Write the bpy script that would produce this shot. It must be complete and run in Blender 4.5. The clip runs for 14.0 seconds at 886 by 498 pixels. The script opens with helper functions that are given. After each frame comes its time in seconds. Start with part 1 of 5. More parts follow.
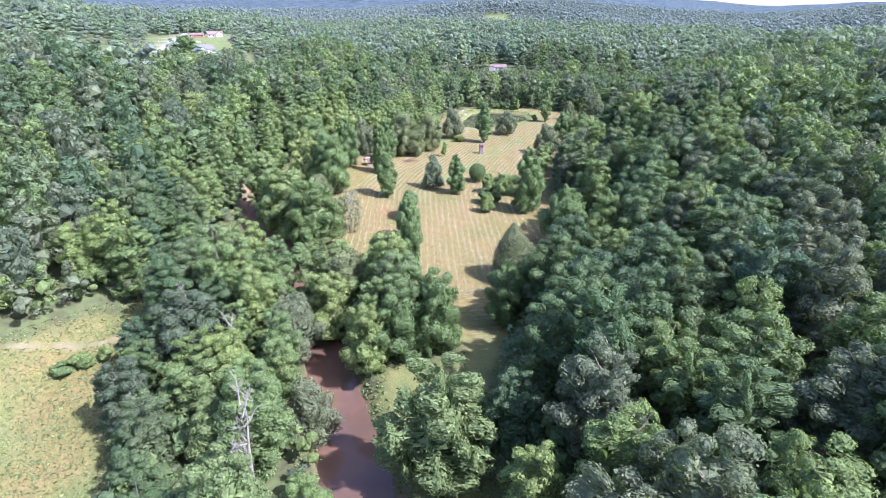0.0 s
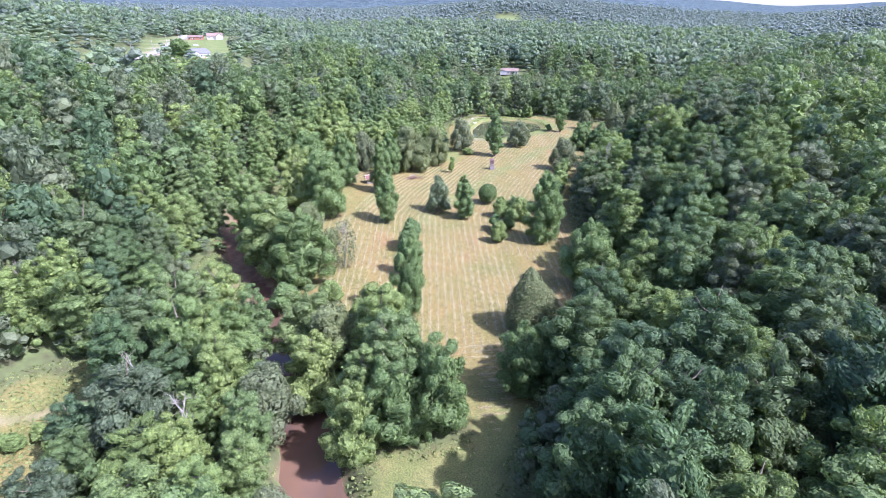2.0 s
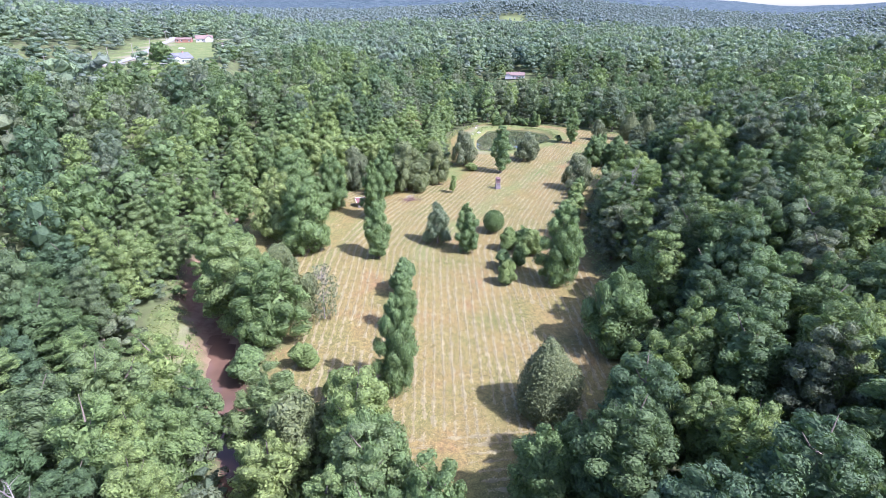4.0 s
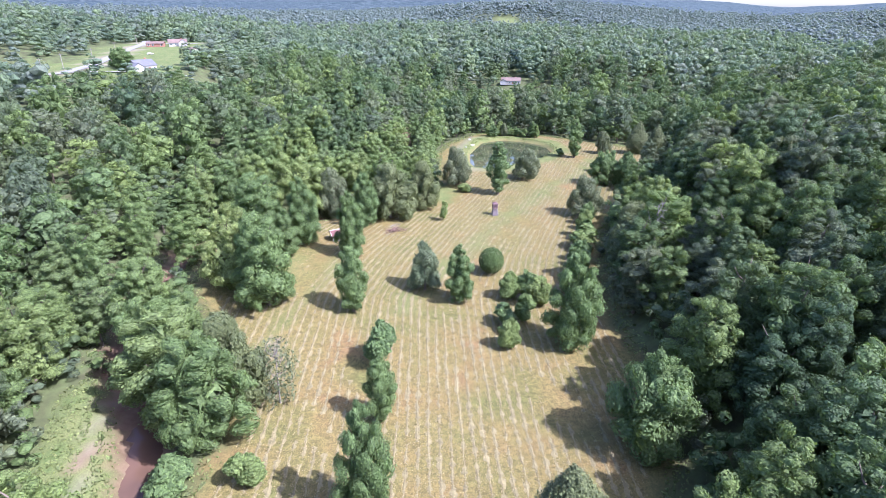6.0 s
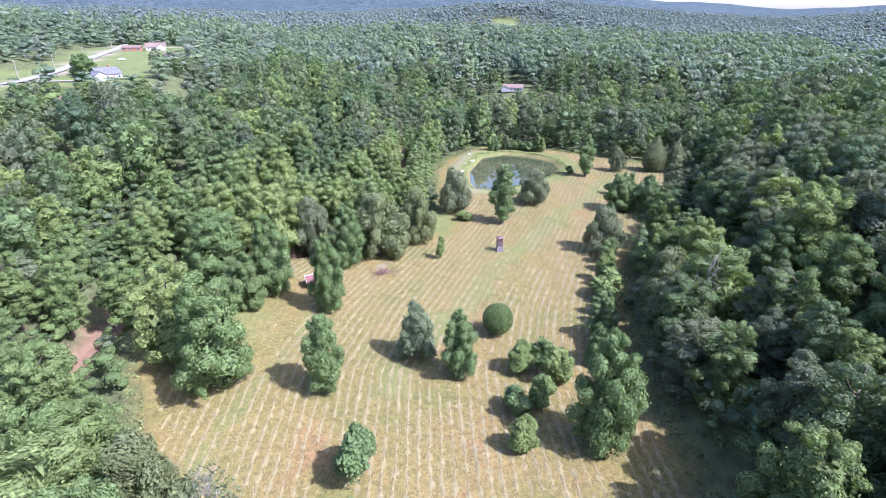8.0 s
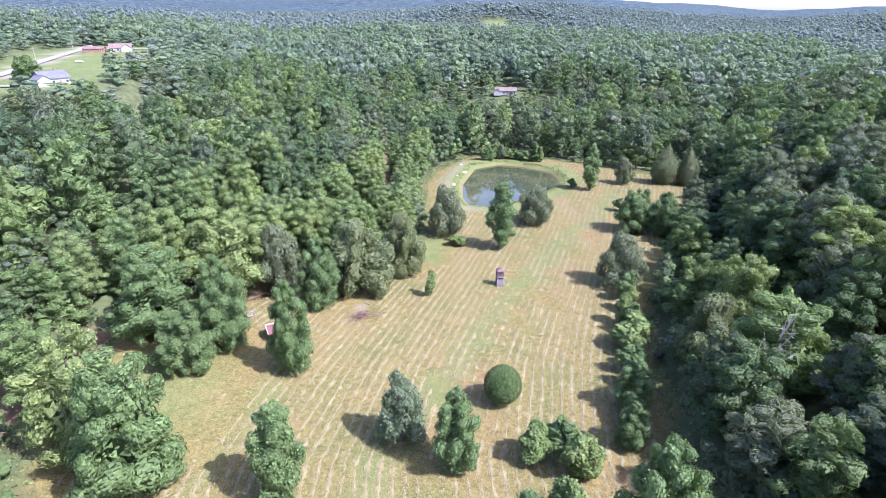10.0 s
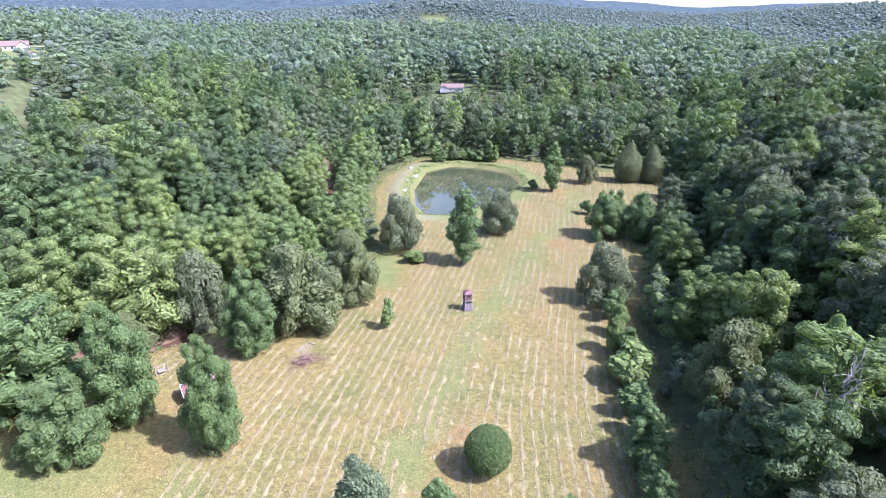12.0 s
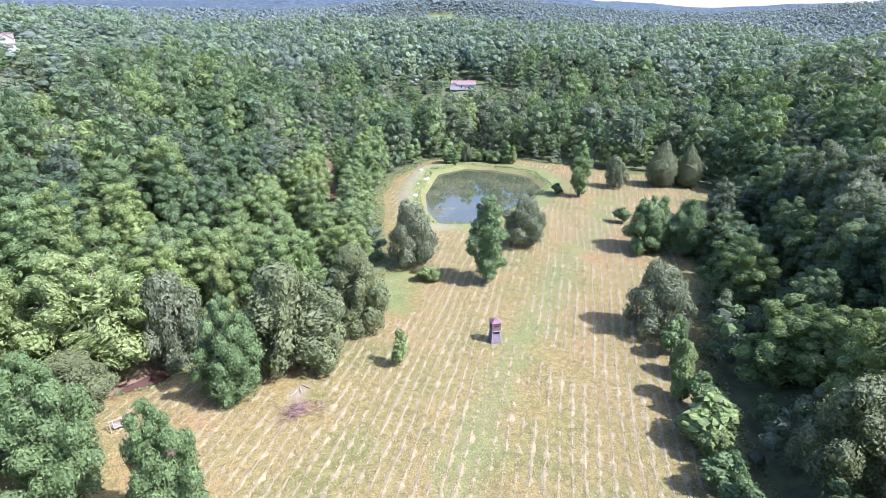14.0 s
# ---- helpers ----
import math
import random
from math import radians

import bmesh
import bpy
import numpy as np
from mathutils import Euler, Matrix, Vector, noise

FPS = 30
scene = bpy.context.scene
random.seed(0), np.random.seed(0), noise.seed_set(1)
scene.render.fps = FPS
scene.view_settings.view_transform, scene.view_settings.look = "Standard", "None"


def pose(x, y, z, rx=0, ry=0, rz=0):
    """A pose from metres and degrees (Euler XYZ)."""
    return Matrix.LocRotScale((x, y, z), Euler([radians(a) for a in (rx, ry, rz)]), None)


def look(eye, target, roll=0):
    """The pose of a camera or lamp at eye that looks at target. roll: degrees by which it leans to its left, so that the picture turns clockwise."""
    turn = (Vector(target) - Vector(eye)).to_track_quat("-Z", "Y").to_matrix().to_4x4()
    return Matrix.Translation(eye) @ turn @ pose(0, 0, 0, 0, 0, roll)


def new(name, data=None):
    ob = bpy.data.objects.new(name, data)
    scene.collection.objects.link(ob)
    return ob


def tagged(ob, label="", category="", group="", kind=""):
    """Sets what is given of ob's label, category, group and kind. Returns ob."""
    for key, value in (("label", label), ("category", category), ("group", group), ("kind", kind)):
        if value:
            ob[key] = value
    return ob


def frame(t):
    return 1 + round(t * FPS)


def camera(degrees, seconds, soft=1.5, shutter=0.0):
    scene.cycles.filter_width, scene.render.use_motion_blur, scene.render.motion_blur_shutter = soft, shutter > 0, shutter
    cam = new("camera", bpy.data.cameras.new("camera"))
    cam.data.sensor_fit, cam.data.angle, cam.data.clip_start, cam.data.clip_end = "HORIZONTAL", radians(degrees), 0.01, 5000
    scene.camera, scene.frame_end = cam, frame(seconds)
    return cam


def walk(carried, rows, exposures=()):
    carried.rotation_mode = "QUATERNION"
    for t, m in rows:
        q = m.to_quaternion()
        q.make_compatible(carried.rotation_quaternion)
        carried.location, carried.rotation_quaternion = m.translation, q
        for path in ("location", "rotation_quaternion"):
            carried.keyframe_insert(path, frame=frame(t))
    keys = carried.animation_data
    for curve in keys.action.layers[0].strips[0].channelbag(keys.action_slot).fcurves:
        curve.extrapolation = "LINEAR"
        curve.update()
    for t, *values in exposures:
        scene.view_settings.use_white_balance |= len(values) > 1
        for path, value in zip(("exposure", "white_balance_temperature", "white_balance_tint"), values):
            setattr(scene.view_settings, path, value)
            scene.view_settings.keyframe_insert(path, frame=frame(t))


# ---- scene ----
cam = camera(77.4, 14.0, soft=0.5)
METRES, EYE, TILT, LEAN, TURN = 222.3, 79.8, -22.5, 0.0, 0.0
ROWS = [
    (0.0, 0.0, 0.0, 0.0, 0.0, 0.0, -0.0),
    (0.5, 0.0016, 0.026, 0.0167, 0.07, -0.05, -0.03),
    (1.0, 0.0028, 0.0544, 0.0307, 0.3, -0.05, -0.15),
    (1.5, 0.0034, 0.0849, 0.0452, 0.52, -0.06, -0.26),
    (2.0, 0.004, 0.1169, 0.0601, 0.86, -0.06, -0.44),
    (2.5, 0.0044, 0.1502, 0.0755, 1.23, -0.06, -0.61),
    (3.0, 0.0052, 0.1844, 0.0913, 1.39, -0.07, -0.69),
    (5.5, 0.0115, 0.3685, 0.1728, 0.65, 0.03, -0.28),
    (6.0, 0.0123, 0.406, 0.1899, 0.56, 0.06, -0.24),
    (6.5, 0.0131, 0.4437, 0.2072, 0.51, 0.08, -0.22),
    (7.0, 0.0132, 0.4815, 0.2245, 0.48, 0.08, -0.24),
    (7.5, 0.0135, 0.519, 0.242, 0.45, 0.11, -0.28),
    (8.0, 0.0131, 0.5556, 0.2588, 0.36, 0.16, -0.27),
    (10.5, 0.0096, 0.7236, 0.3155, -1.69, 0.3, 0.61),
    (11.0, 0.0075, 0.753, 0.3224, -3.26, 0.26, 1.37),
    (11.5, 0.0048, 0.7831, 0.3289, -5.24, 0.15, 2.32),
    (12.0, 0.0025, 0.813, 0.3347, -6.13, 0.1, 2.76),
    (12.5, 0.0009, 0.8428, 0.3402, -6.33, 0.11, 2.88),
    (13.0, -0.001, 0.8724, 0.3452, -6.41, 0.13, 2.91),
    (13.5, -0.0025, 0.901, 0.3503, -6.2, 0.19, 2.8),
    (14.0, -0.0035, 0.9284, 0.3549, -5.69, 0.24, 2.59),
]
walk(cam, [(t, pose(0, 0, EYE, TILT, LEAN, TURN) @ pose(METRES * x, METRES * y, METRES * z, 90 + pitch, roll, yaw)) for t, x, y, z, yaw, pitch, roll in ROWS],
     exposures=[(0.0, 1.70, 5350.0, 28.0), (5.5, 1.57, 5350.0, 28.0), (8.0, 1.55, 5350.0, 28.0), (14.0, 1.67, 5350.0, 28.0)])

# ---------------------------------------------------------------- light
SUN_EL, SUN_DIR = 49.0, (0.885, -0.465)
world = bpy.data.worlds.new("sky")
scene.world = world
world.use_nodes = True
wn = world.node_tree.nodes
sky = wn.new("ShaderNodeTexSky")
sky.sky_type, sky.sun_disc = "NISHITA", False
sky.sun_elevation = radians(SUN_EL)
sky.sun_rotation = math.atan2(SUN_DIR[0], SUN_DIR[1])
sky.air_density, sky.dust_density, sky.altitude = 1.0, 2.5, 200
wn["Background"].inputs["Strength"].default_value = 0.15
world.node_tree.links.new(sky.outputs[0], wn["Background"].inputs["Color"])
sun = new("sun", bpy.data.lights.new("sun", "SUN"))
sun.data.energy, sun.data.angle, sun.data.color = 4.5, radians(0.55), (1.0, 0.955, 0.88)
sh = math.cos(radians(SUN_EL))
sun_way = Vector((SUN_DIR[0] * sh, SUN_DIR[1] * sh, math.sin(radians(SUN_EL))))
sun.matrix_basis = look(sun_way * 300, (0, 0, 0))

# ---------------------------------------------------------------- plan of the land
# The plan is drawn in paces of 1.9 m: x to the right of the flight line, y along it. What is built from it is scaled to metres.
U = 1.9
FIELD = np.array([(4.2, 20), (4.6, 52), (6.4, 62), (9.4, 70), (14.5, 79), (20, 88), (25, 98), (27, 112), (26.8, 128), (29.4, 150), (34.0, 165),
                  (43, 182), (52, 200), (64, 212), (74, 226), (72, 244), (58, 251), (42, 262), (26, 271), (12, 268),
                  (2, 250), (-1, 236), (-1, 212), (0, 196), (-5, 182), (-14, 174), (-24, 170), (-34, 164), (-42, 150),
                  (-40, 134), (-34, 124), (-27, 110), (-23, 98), (-25, 89), (-16, 83), (-6, 79), (2, 72), (3, 64),
                  (-7, 63), (-9, 57), (-4, 50), (0, 20)], float)
POND = np.array([(8.2, 238), (7.8, 226), (9.5, 217.5), (15.5, 216.5), (22, 222), (31, 230.5), (37, 241), (36.5, 252),
                 (29, 259.5), (21, 262), (13, 256.5)], float)
MEADOW = np.array([(-29, 16), (-31, 30), (-35, 41), (-38.5, 52), (-43, 62), (-45, 71), (-48, 79), (-52, 77), (-57, 70), (-62, 62), (-66, 45), (-63, 30), (-54, 16), (-42, 13)], float)
CREEK = np.array([(6, -40), (-2, 20), (-9.8, 47), (-14.2, 60), (-18.8, 74), (-23.5, 83), (-28.6, 91), (-33, 102), (-41, 112.5),
                  (-44.8, 121.5), (-46, 130), (-47.5, 143), (-45, 158), (-38, 167), (-28, 171.5), (-19, 186), (-12, 203),
                  (-10, 225), (-16, 262)], float)
CREEK_W = np.array([6, 6, 6.6, 5.8, 4.2, 4.0, 4.0, 4.0, 3.4, 3.2, 3.8, 3.6, 3.6, 3.6, 3.6, 3.2, 3, 3, 3], float)
GLADE = np.array([(-37, 84), (-34.5, 90), (-37.5, 97), (-41, 107)], float)
YARD = np.array([(-88, 226), (-87, 245), (-93, 262), (-98, 290), (-110, 325), (-118, 352), (-156, 362), (-158, 320), (-134, 262), (-150, 225), (-128, 205), (-108, 214)], float)
ROAD = np.array([(-150, 190), (-116, 226), (-120, 250), (-138, 305), (-150, 345), (-170, 385)], float)
FAR_FIELDS = [np.array([(50, 668), (74, 660), (77, 716), (53, 726)], float)]


def inside(poly, x, y):
    x, y = np.asarray(x, float), np.asarray(y, float)
    hit = np.zeros(x.shape, bool)
    for (ax, ay), (bx, by) in zip(poly, np.roll(poly, -1, 0)):
        if ay == by:
            continue
        cut = (ay > y) != (by > y)
        hit ^= cut & (x < (bx - ax) * (y - ay) / (by - ay) + ax)
    return hit


def line_near(line, x, y, values=None):
    """Distance to a polyline, and the value along it at the nearest place."""
    x, y = np.asarray(x, float), np.asarray(y, float)
    best, val = np.full(x.shape, 1e9), np.zeros(x.shape)
    for n in range(len(line) - 1):
        a, b = line[n], line[n + 1]
        d = b - a
        k = np.clip(((x - a[0]) * d[0] + (y - a[1]) * d[1]) / (d @ d), 0, 1)
        r = np.hypot(x - a[0] - k * d[0], y - a[1] - k * d[1])
        near = r < best
        best = np.where(near, r, best)
        if values is not None:
            val = np.where(near, values[n] + k * (values[n + 1] - values[n]), val)
    return best, val


def rim(poly, x, y):
    """Signed distance to an outline: positive inside."""
    d, _ = line_near(np.vstack([poly, poly[:1]]), x, y)
    return np.where(inside(poly, x, y), d, -d)


def step(a, b, v):
    k = np.clip((v - a) / (b - a), 0, 1)
    return k * k * (3 - 2 * k)


def valley(y):
    y = np.asarray(y, float)
    return np.where(y > 60, 3.6 - 6.0 * np.exp(-(np.maximum(y, 60) - 60) / 55), -2.4 - 0.02 * (60 - y))


def waves(x, y):
    return (np.sin(x / 61 + 1.3) * np.sin(y / 73 + 0.4) + 0.6 * np.sin(x / 27 + y / 41 + 2.1) + 0.4 * np.sin(y / 23 - x / 35)) / 2


def hills(x, y):
    x, y = np.asarray(x, float), np.asarray(y, float)
    u = np.maximum(x - 27 - 0.55 * np.maximum(y - 140, 0), 0)
    tall = 21.5
    right = tall * (1 - np.exp(-0.5 * u / tall)) * (1 - 0.5 * step(95, 230, u)) * (1 - 0.85 * step(300, 420, y))
    # a wooded knoll beside the lower end of the field
    off_field = step(0, 8, -rim(FIELD, x, y)) * step(0, 6, x)
    right = right + 9.5 * off_field * np.exp(-((x - 26.5) / 13.5) ** 2 / 2 - ((y - 39.5) / 24) ** 2 / 2)
    left_edge = np.interp(y, [0, 125, 150, 168, 190, 220, 260, 320, 420], [-50, -52, -51, -46, -29, -20, -8, -22, -60])
    v = np.maximum(left_edge - x, 0)
    left = 34 * (1 - np.exp(-0.015 * v)) * (0.4 + 0.6 * step(95, 150, y)) + 3.5 * np.exp(-((x + 58) ** 2 + (y - 140) ** 2) / (2 * 22 ** 2))
    w = np.maximum(y - 330, 0)
    end = 10 * step(296, 352, y) + 34 * (1 - np.exp(-w / 400)) + 0.062 * np.maximum(y - 950, 0) * np.exp(-np.maximum(y - 950, 0) / 2600) + 22 * step(1250, 1850, y) * (1 - step(150, 900, x))
    # the valley goes on to the right, between the end hill and the right-hand ridge
    end = end * (1 - 0.8 * step(-70, 40, x - 27 - 0.74 * (y - 120)) * step(1100, 500, np.hypot(x, y - 80)))
    k = 5.0
    top = np.maximum(np.maximum(right, left), end)
    mixed = top + k * np.log((np.exp((right - top) / k) + np.exp((left - top) / k) + np.exp((end - top) / k))) - k * np.log(3) * np.exp(-top / k)
    mixed = mixed + 24 * np.exp(-((x - 75) ** 2 + (y - 775) ** 2) / (2 * 80 ** 2))
    r = np.hypot(x, y - 80)
    rough = step(40, 90, np.abs(x - 10)) + step(270, 360, y)
    far = step(350, 900, r)
    yard = step(-13, 1, rim(YARD, x, y))
    mixed = mixed * (1 - yard) + yard * (26.4 + 0.035 * (y - 236))
    return (mixed + 3.0 * waves(x, y) * np.clip(rough, 0, 1) * (1 - yard)
            + far * (11 * np.sin(x / 230 + 0.9 + 0.4 * np.sin(y / 310)) * np.sin(y / 260 + 2.0) + 7 * np.sin(x / 120 - y / 190)))


def ground(x, y):
    z = valley(y) + hills(x, y)
    d, w = line_near(CREEK, x, y, CREEK_W)
    z = z - 2.6 * (1 - step(-0.6, 2.6, d - w / 2))
    p = rim(POND, x, y)
    z = z - 2.2 * step(-1.4, 3.0, p)
    z = z + 0.55 * step(-7, -3, p) * (1 - step(-2.6, -0.8, p)) * step(22, 8, np.asarray(x, float))
    return z


def gz(x, y):
    return float(ground(np.array([float(x)]), np.array([float(y)]))[0])


def spot(x, y, up=0.0, turn=0.0):
    """A pose in metres on the land at a place of the plan."""
    return pose(U * x, U * y, U * gz(x, y) + up, 0, 0, turn)


# ---------------------------------------------------------------- materials
def material(name):
    m = bpy.data.materials.new(name)
    m.use_nodes = True
    nt = m.node_tree
    return m, nt, nt.nodes, nt.links, nt.nodes["Principled BSDF"]


def ramp(nodes, stops):
    r = nodes.new("ShaderNodeValToRGB")
    while len(r.color_ramp.elements) < len(stops):
        r.color_ramp.elements.new(0.5)
    for e, (p, c) in zip(r.color_ramp.elements, stops):
        e.position, e.color = p, (*c, 1)
    return r


def noise_node(nt, scale, detail=4, rough=0.55, coord="Object"):
    tc = nt.nodes.new("ShaderNodeTexCoord")
    n = nt.nodes.new("ShaderNodeTexNoise")
    n.inputs["Scale"].default_value, n.inputs["Detail"].default_value, n.inputs["Roughness"].default_value = scale, detail, rough
    nt.links.new(tc.outputs[coord], n.inputs["Vector"])
    return n


def mix_node(nt, a, b, fac, blend="MIX"):
    m = nt.nodes.new("ShaderNodeMix")
    m.data_type, m.blend_type = "RGBA", blend
    for socket, v in ((m.inputs[6], a), (m.inputs[7], b), (m.inputs[0], fac)):
        if isinstance(v, bpy.types.NodeSocket):
            nt.links.new(v, socket)
        else:
            socket.default_value = v if isinstance(v, float) else (*v, 1)
    return m.outputs[2]


def plain(name, colour, rough=0.7, metal=0.0, vary=0.25, scale=3.0, bump=0.1):
    """A surface with grain at two scales."""
    m, nt, nodes, links, bsdf = material(name)
    big, fine = noise_node(nt, scale * 0.25), noise_node(nt, scale * 6)
    dark = tuple(c * (1 - vary) for c in colour)
    light = tuple(min(1, c * (1 + vary * 0.6)) for c in colour)
    r = ramp(nodes, [(0.3, dark), (0.7, light)])
    links.new(big.outputs["Fac"], r.inputs[0])
    r2 = ramp(nodes, [(0.3, (0.72, 0.72, 0.72)), (0.7, (1, 1, 1))])
    links.new(fine.outputs["Fac"], r2.inputs[0])
    links.new(mix_node(nt, r.outputs[0], r2.outputs[0], 0.5, "MULTIPLY"), bsdf.inputs["Base Color"])
    bsdf.inputs["Roughness"].default_value, bsdf.inputs["Metallic"].default_value = rough, metal
    b = nodes.new("ShaderNodeBump")
    b.inputs["Strength"].default_value, b.inputs["Distance"].default_value = bump, 0.05
    links.new(fine.outputs["Fac"], b.inputs["Height"])
    links.new(b.outputs[0], bsdf.inputs["Normal"])
    return m


def leaf_material(name, stops, through_light=0.36, spread=0.34):
    """Foliage: each tree has a tone of its own, each clump of leaves its own brightness."""
    m, nt, nodes, links, bsdf = material(name)
    at = nodes.new("ShaderNodeAttribute")
    at.attribute_name = "tone"
    info, geo = nodes.new("ShaderNodeObjectInfo"), nodes.new("ShaderNodeNewGeometry")
    own, pick = nodes.new("ShaderNodeMath"), nodes.new("ShaderNodeMix")
    own.operation, own.inputs[1].default_value = "GREATER_THAN", 0.0005
    links.new(at.outputs["Fac"], own.inputs[0]), links.new(own.outputs[0], pick.inputs[0])
    links.new(info.outputs["Random"], pick.inputs[2]), links.new(at.outputs["Fac"], pick.inputs[3])
    r = ramp(nodes, [(p, (c[0] * 1.10, c[1] * 1.08, c[2] * 1.22)) for p, c in stops])
    links.new(pick.outputs[0], r.inputs[0])
    lo, hi = 1 - spread, 1 + spread * 0.8
    r2 = ramp(nodes, [(0.0, (lo, lo, lo)), (1.0, (hi, hi * 0.99, hi * 0.9))])
    links.new(geo.outputs["Random Per Island"], r2.inputs[0])
    mottle = noise_node(nt, 1.9, 4, 0.75)
    r3 = ramp(nodes, [(0.36, (0.68, 0.70, 0.72)), (0.64, (1.22, 1.21, 1.14))])
    links.new(mottle.outputs["Fac"], r3.inputs[0])
    colour = mix_node(nt, mix_node(nt, r.outputs[0], r2.outputs[0], 1.0, "MULTIPLY"), r3.outputs[0], 1.0, "MULTIPLY")
    links.new(colour, bsdf.inputs["Base Color"])
    bump = nodes.new("ShaderNodeBump")
    bump.inputs["Strength"].default_value, bump.inputs["Distance"].default_value = 0.8, 0.4
    links.new(mottle.outputs["Fac"], bump.inputs["Height"]), links.new(bump.outputs[0], bsdf.inputs["Normal"])
    bsdf.inputs["Roughness"].default_value = 0.5
    bsdf.inputs["Specular IOR Level"].default_value = 0.25
    tr, mx = nodes.new("ShaderNodeBsdfTranslucent"), nodes.new("ShaderNodeMixShader")
    links.new(mix_node(nt, colour, (1.15, 1.2, 0.55), 1.0, "MULTIPLY"), tr.inputs["Color"])
    mx.inputs[0].default_value = through_light
    links.new(bsdf.outputs[0], mx.inputs[1]), links.new(tr.outputs[0], mx.inputs[2])
    links.new(mx.outputs[0], nodes["Material Output"].inputs[0])
    return m


WOODS = [(0.0, (0.062, 0.104, 0.050)), (0.14, (0.100, 0.150, 0.052)), (0.27, (0.074, 0.120, 0.060)), (0.40, (0.142, 0.196, 0.062)), (0.52, (0.092, 0.140, 0.054)),
         (0.63, (0.134, 0.158, 0.088)), (0.74, (0.086, 0.118, 0.066)), (0.84, (0.112, 0.168, 0.058)), (0.93, (0.182, 0.240, 0.074)), (1.0, (0.078, 0.128, 0.052))]
leaf_woods = leaf_material("woodland_leaves", WOODS)
leaf_creek = leaf_material("creekside_leaves", [(0.0, (0.166, 0.232, 0.076)), (0.3, (0.130, 0.190, 0.072)), (0.5, (0.192, 0.250, 0.076)), (0.75, (0.146, 0.198, 0.080)), (1.0, (0.160, 0.222, 0.074))], 0.38)
# the blue haze of distance is mixed into this leaf colour
leaf_far_haze = leaf_material("hazed_distant_leaves", [(0.0, (0.112, 0.148, 0.136)), (0.4, (0.128, 0.164, 0.145)), (0.8, (0.138, 0.168, 0.150)), (1.0, (0.118, 0.152, 0.138))], spread=0.10)
# haze over the slopes: WOODS tones paled and shifted towards blue
leaf_slope_haze = leaf_material("hazed_hillside_leaves", [(p, (0.4 * 0.140 + 0.6 * c[0] * 1.2, 0.4 * 0.182 + 0.6 * c[1] * 1.18, 0.4 * 0.118 + 0.6 * c[2] * 1.6)) for p, c in WOODS], spread=0.22)
leaf_field = leaf_material("field_tree_leaves", [(0.0, (0.112, 0.172, 0.066)), (0.5, (0.140, 0.204, 0.072)), (1.0, (0.122, 0.184, 0.068))])
leaf_bright = leaf_material("young_leaves", [(0.0, (0.160, 0.222, 0.072)), (1.0, (0.184, 0.240, 0.076))], 0.38)
leaf_yellow = leaf_material("yellow_green_leaves", [(0.0, (0.178, 0.236, 0.080)), (1.0, (0.210, 0.262, 0.087))], 0.35)
leaf_pine = leaf_material("pine_needles", [(0.0, (0.100, 0.136, 0.068)), (1.0, (0.115, 0.150, 0.074))], 0.15)
leaf_cedar = leaf_material("cedar_foliage", [(0.0, (0.100, 0.124, 0.050)), (1.0, (0.118, 0.140, 0.056))], 0.12)
leaf_round = leaf_material("clipped_shrub_leaves", [(0.0, (0.064, 0.108, 0.030)), (1.0, (0.076, 0.120, 0.034))], 0.15)
leaf_grey = leaf_material("grey_green_leaves", [(0.0, (0.122, 0.148, 0.076)), (1.0, (0.142, 0.166, 0.086))], 0.30, 0.2)
leaf_olive = leaf_material("olive_leaves", [(0.0, (0.138, 0.166, 0.070)), (1.0, (0.152, 0.178, 0.074))], 0.30, 0.2)
bark = plain("bark", (0.17, 0.135, 0.105), 0.9, vary=0.4, scale=4, bump=0.6)
bark_dead = plain("bleached_dead_wood", (0.27, 0.24, 0.21), 0.85, vary=0.3, scale=4, bump=0.4)
bark_dark = plain("brush_wood", (0.20, 0.125, 0.095), 0.9, vary=0.4, scale=6, bump=0.4)


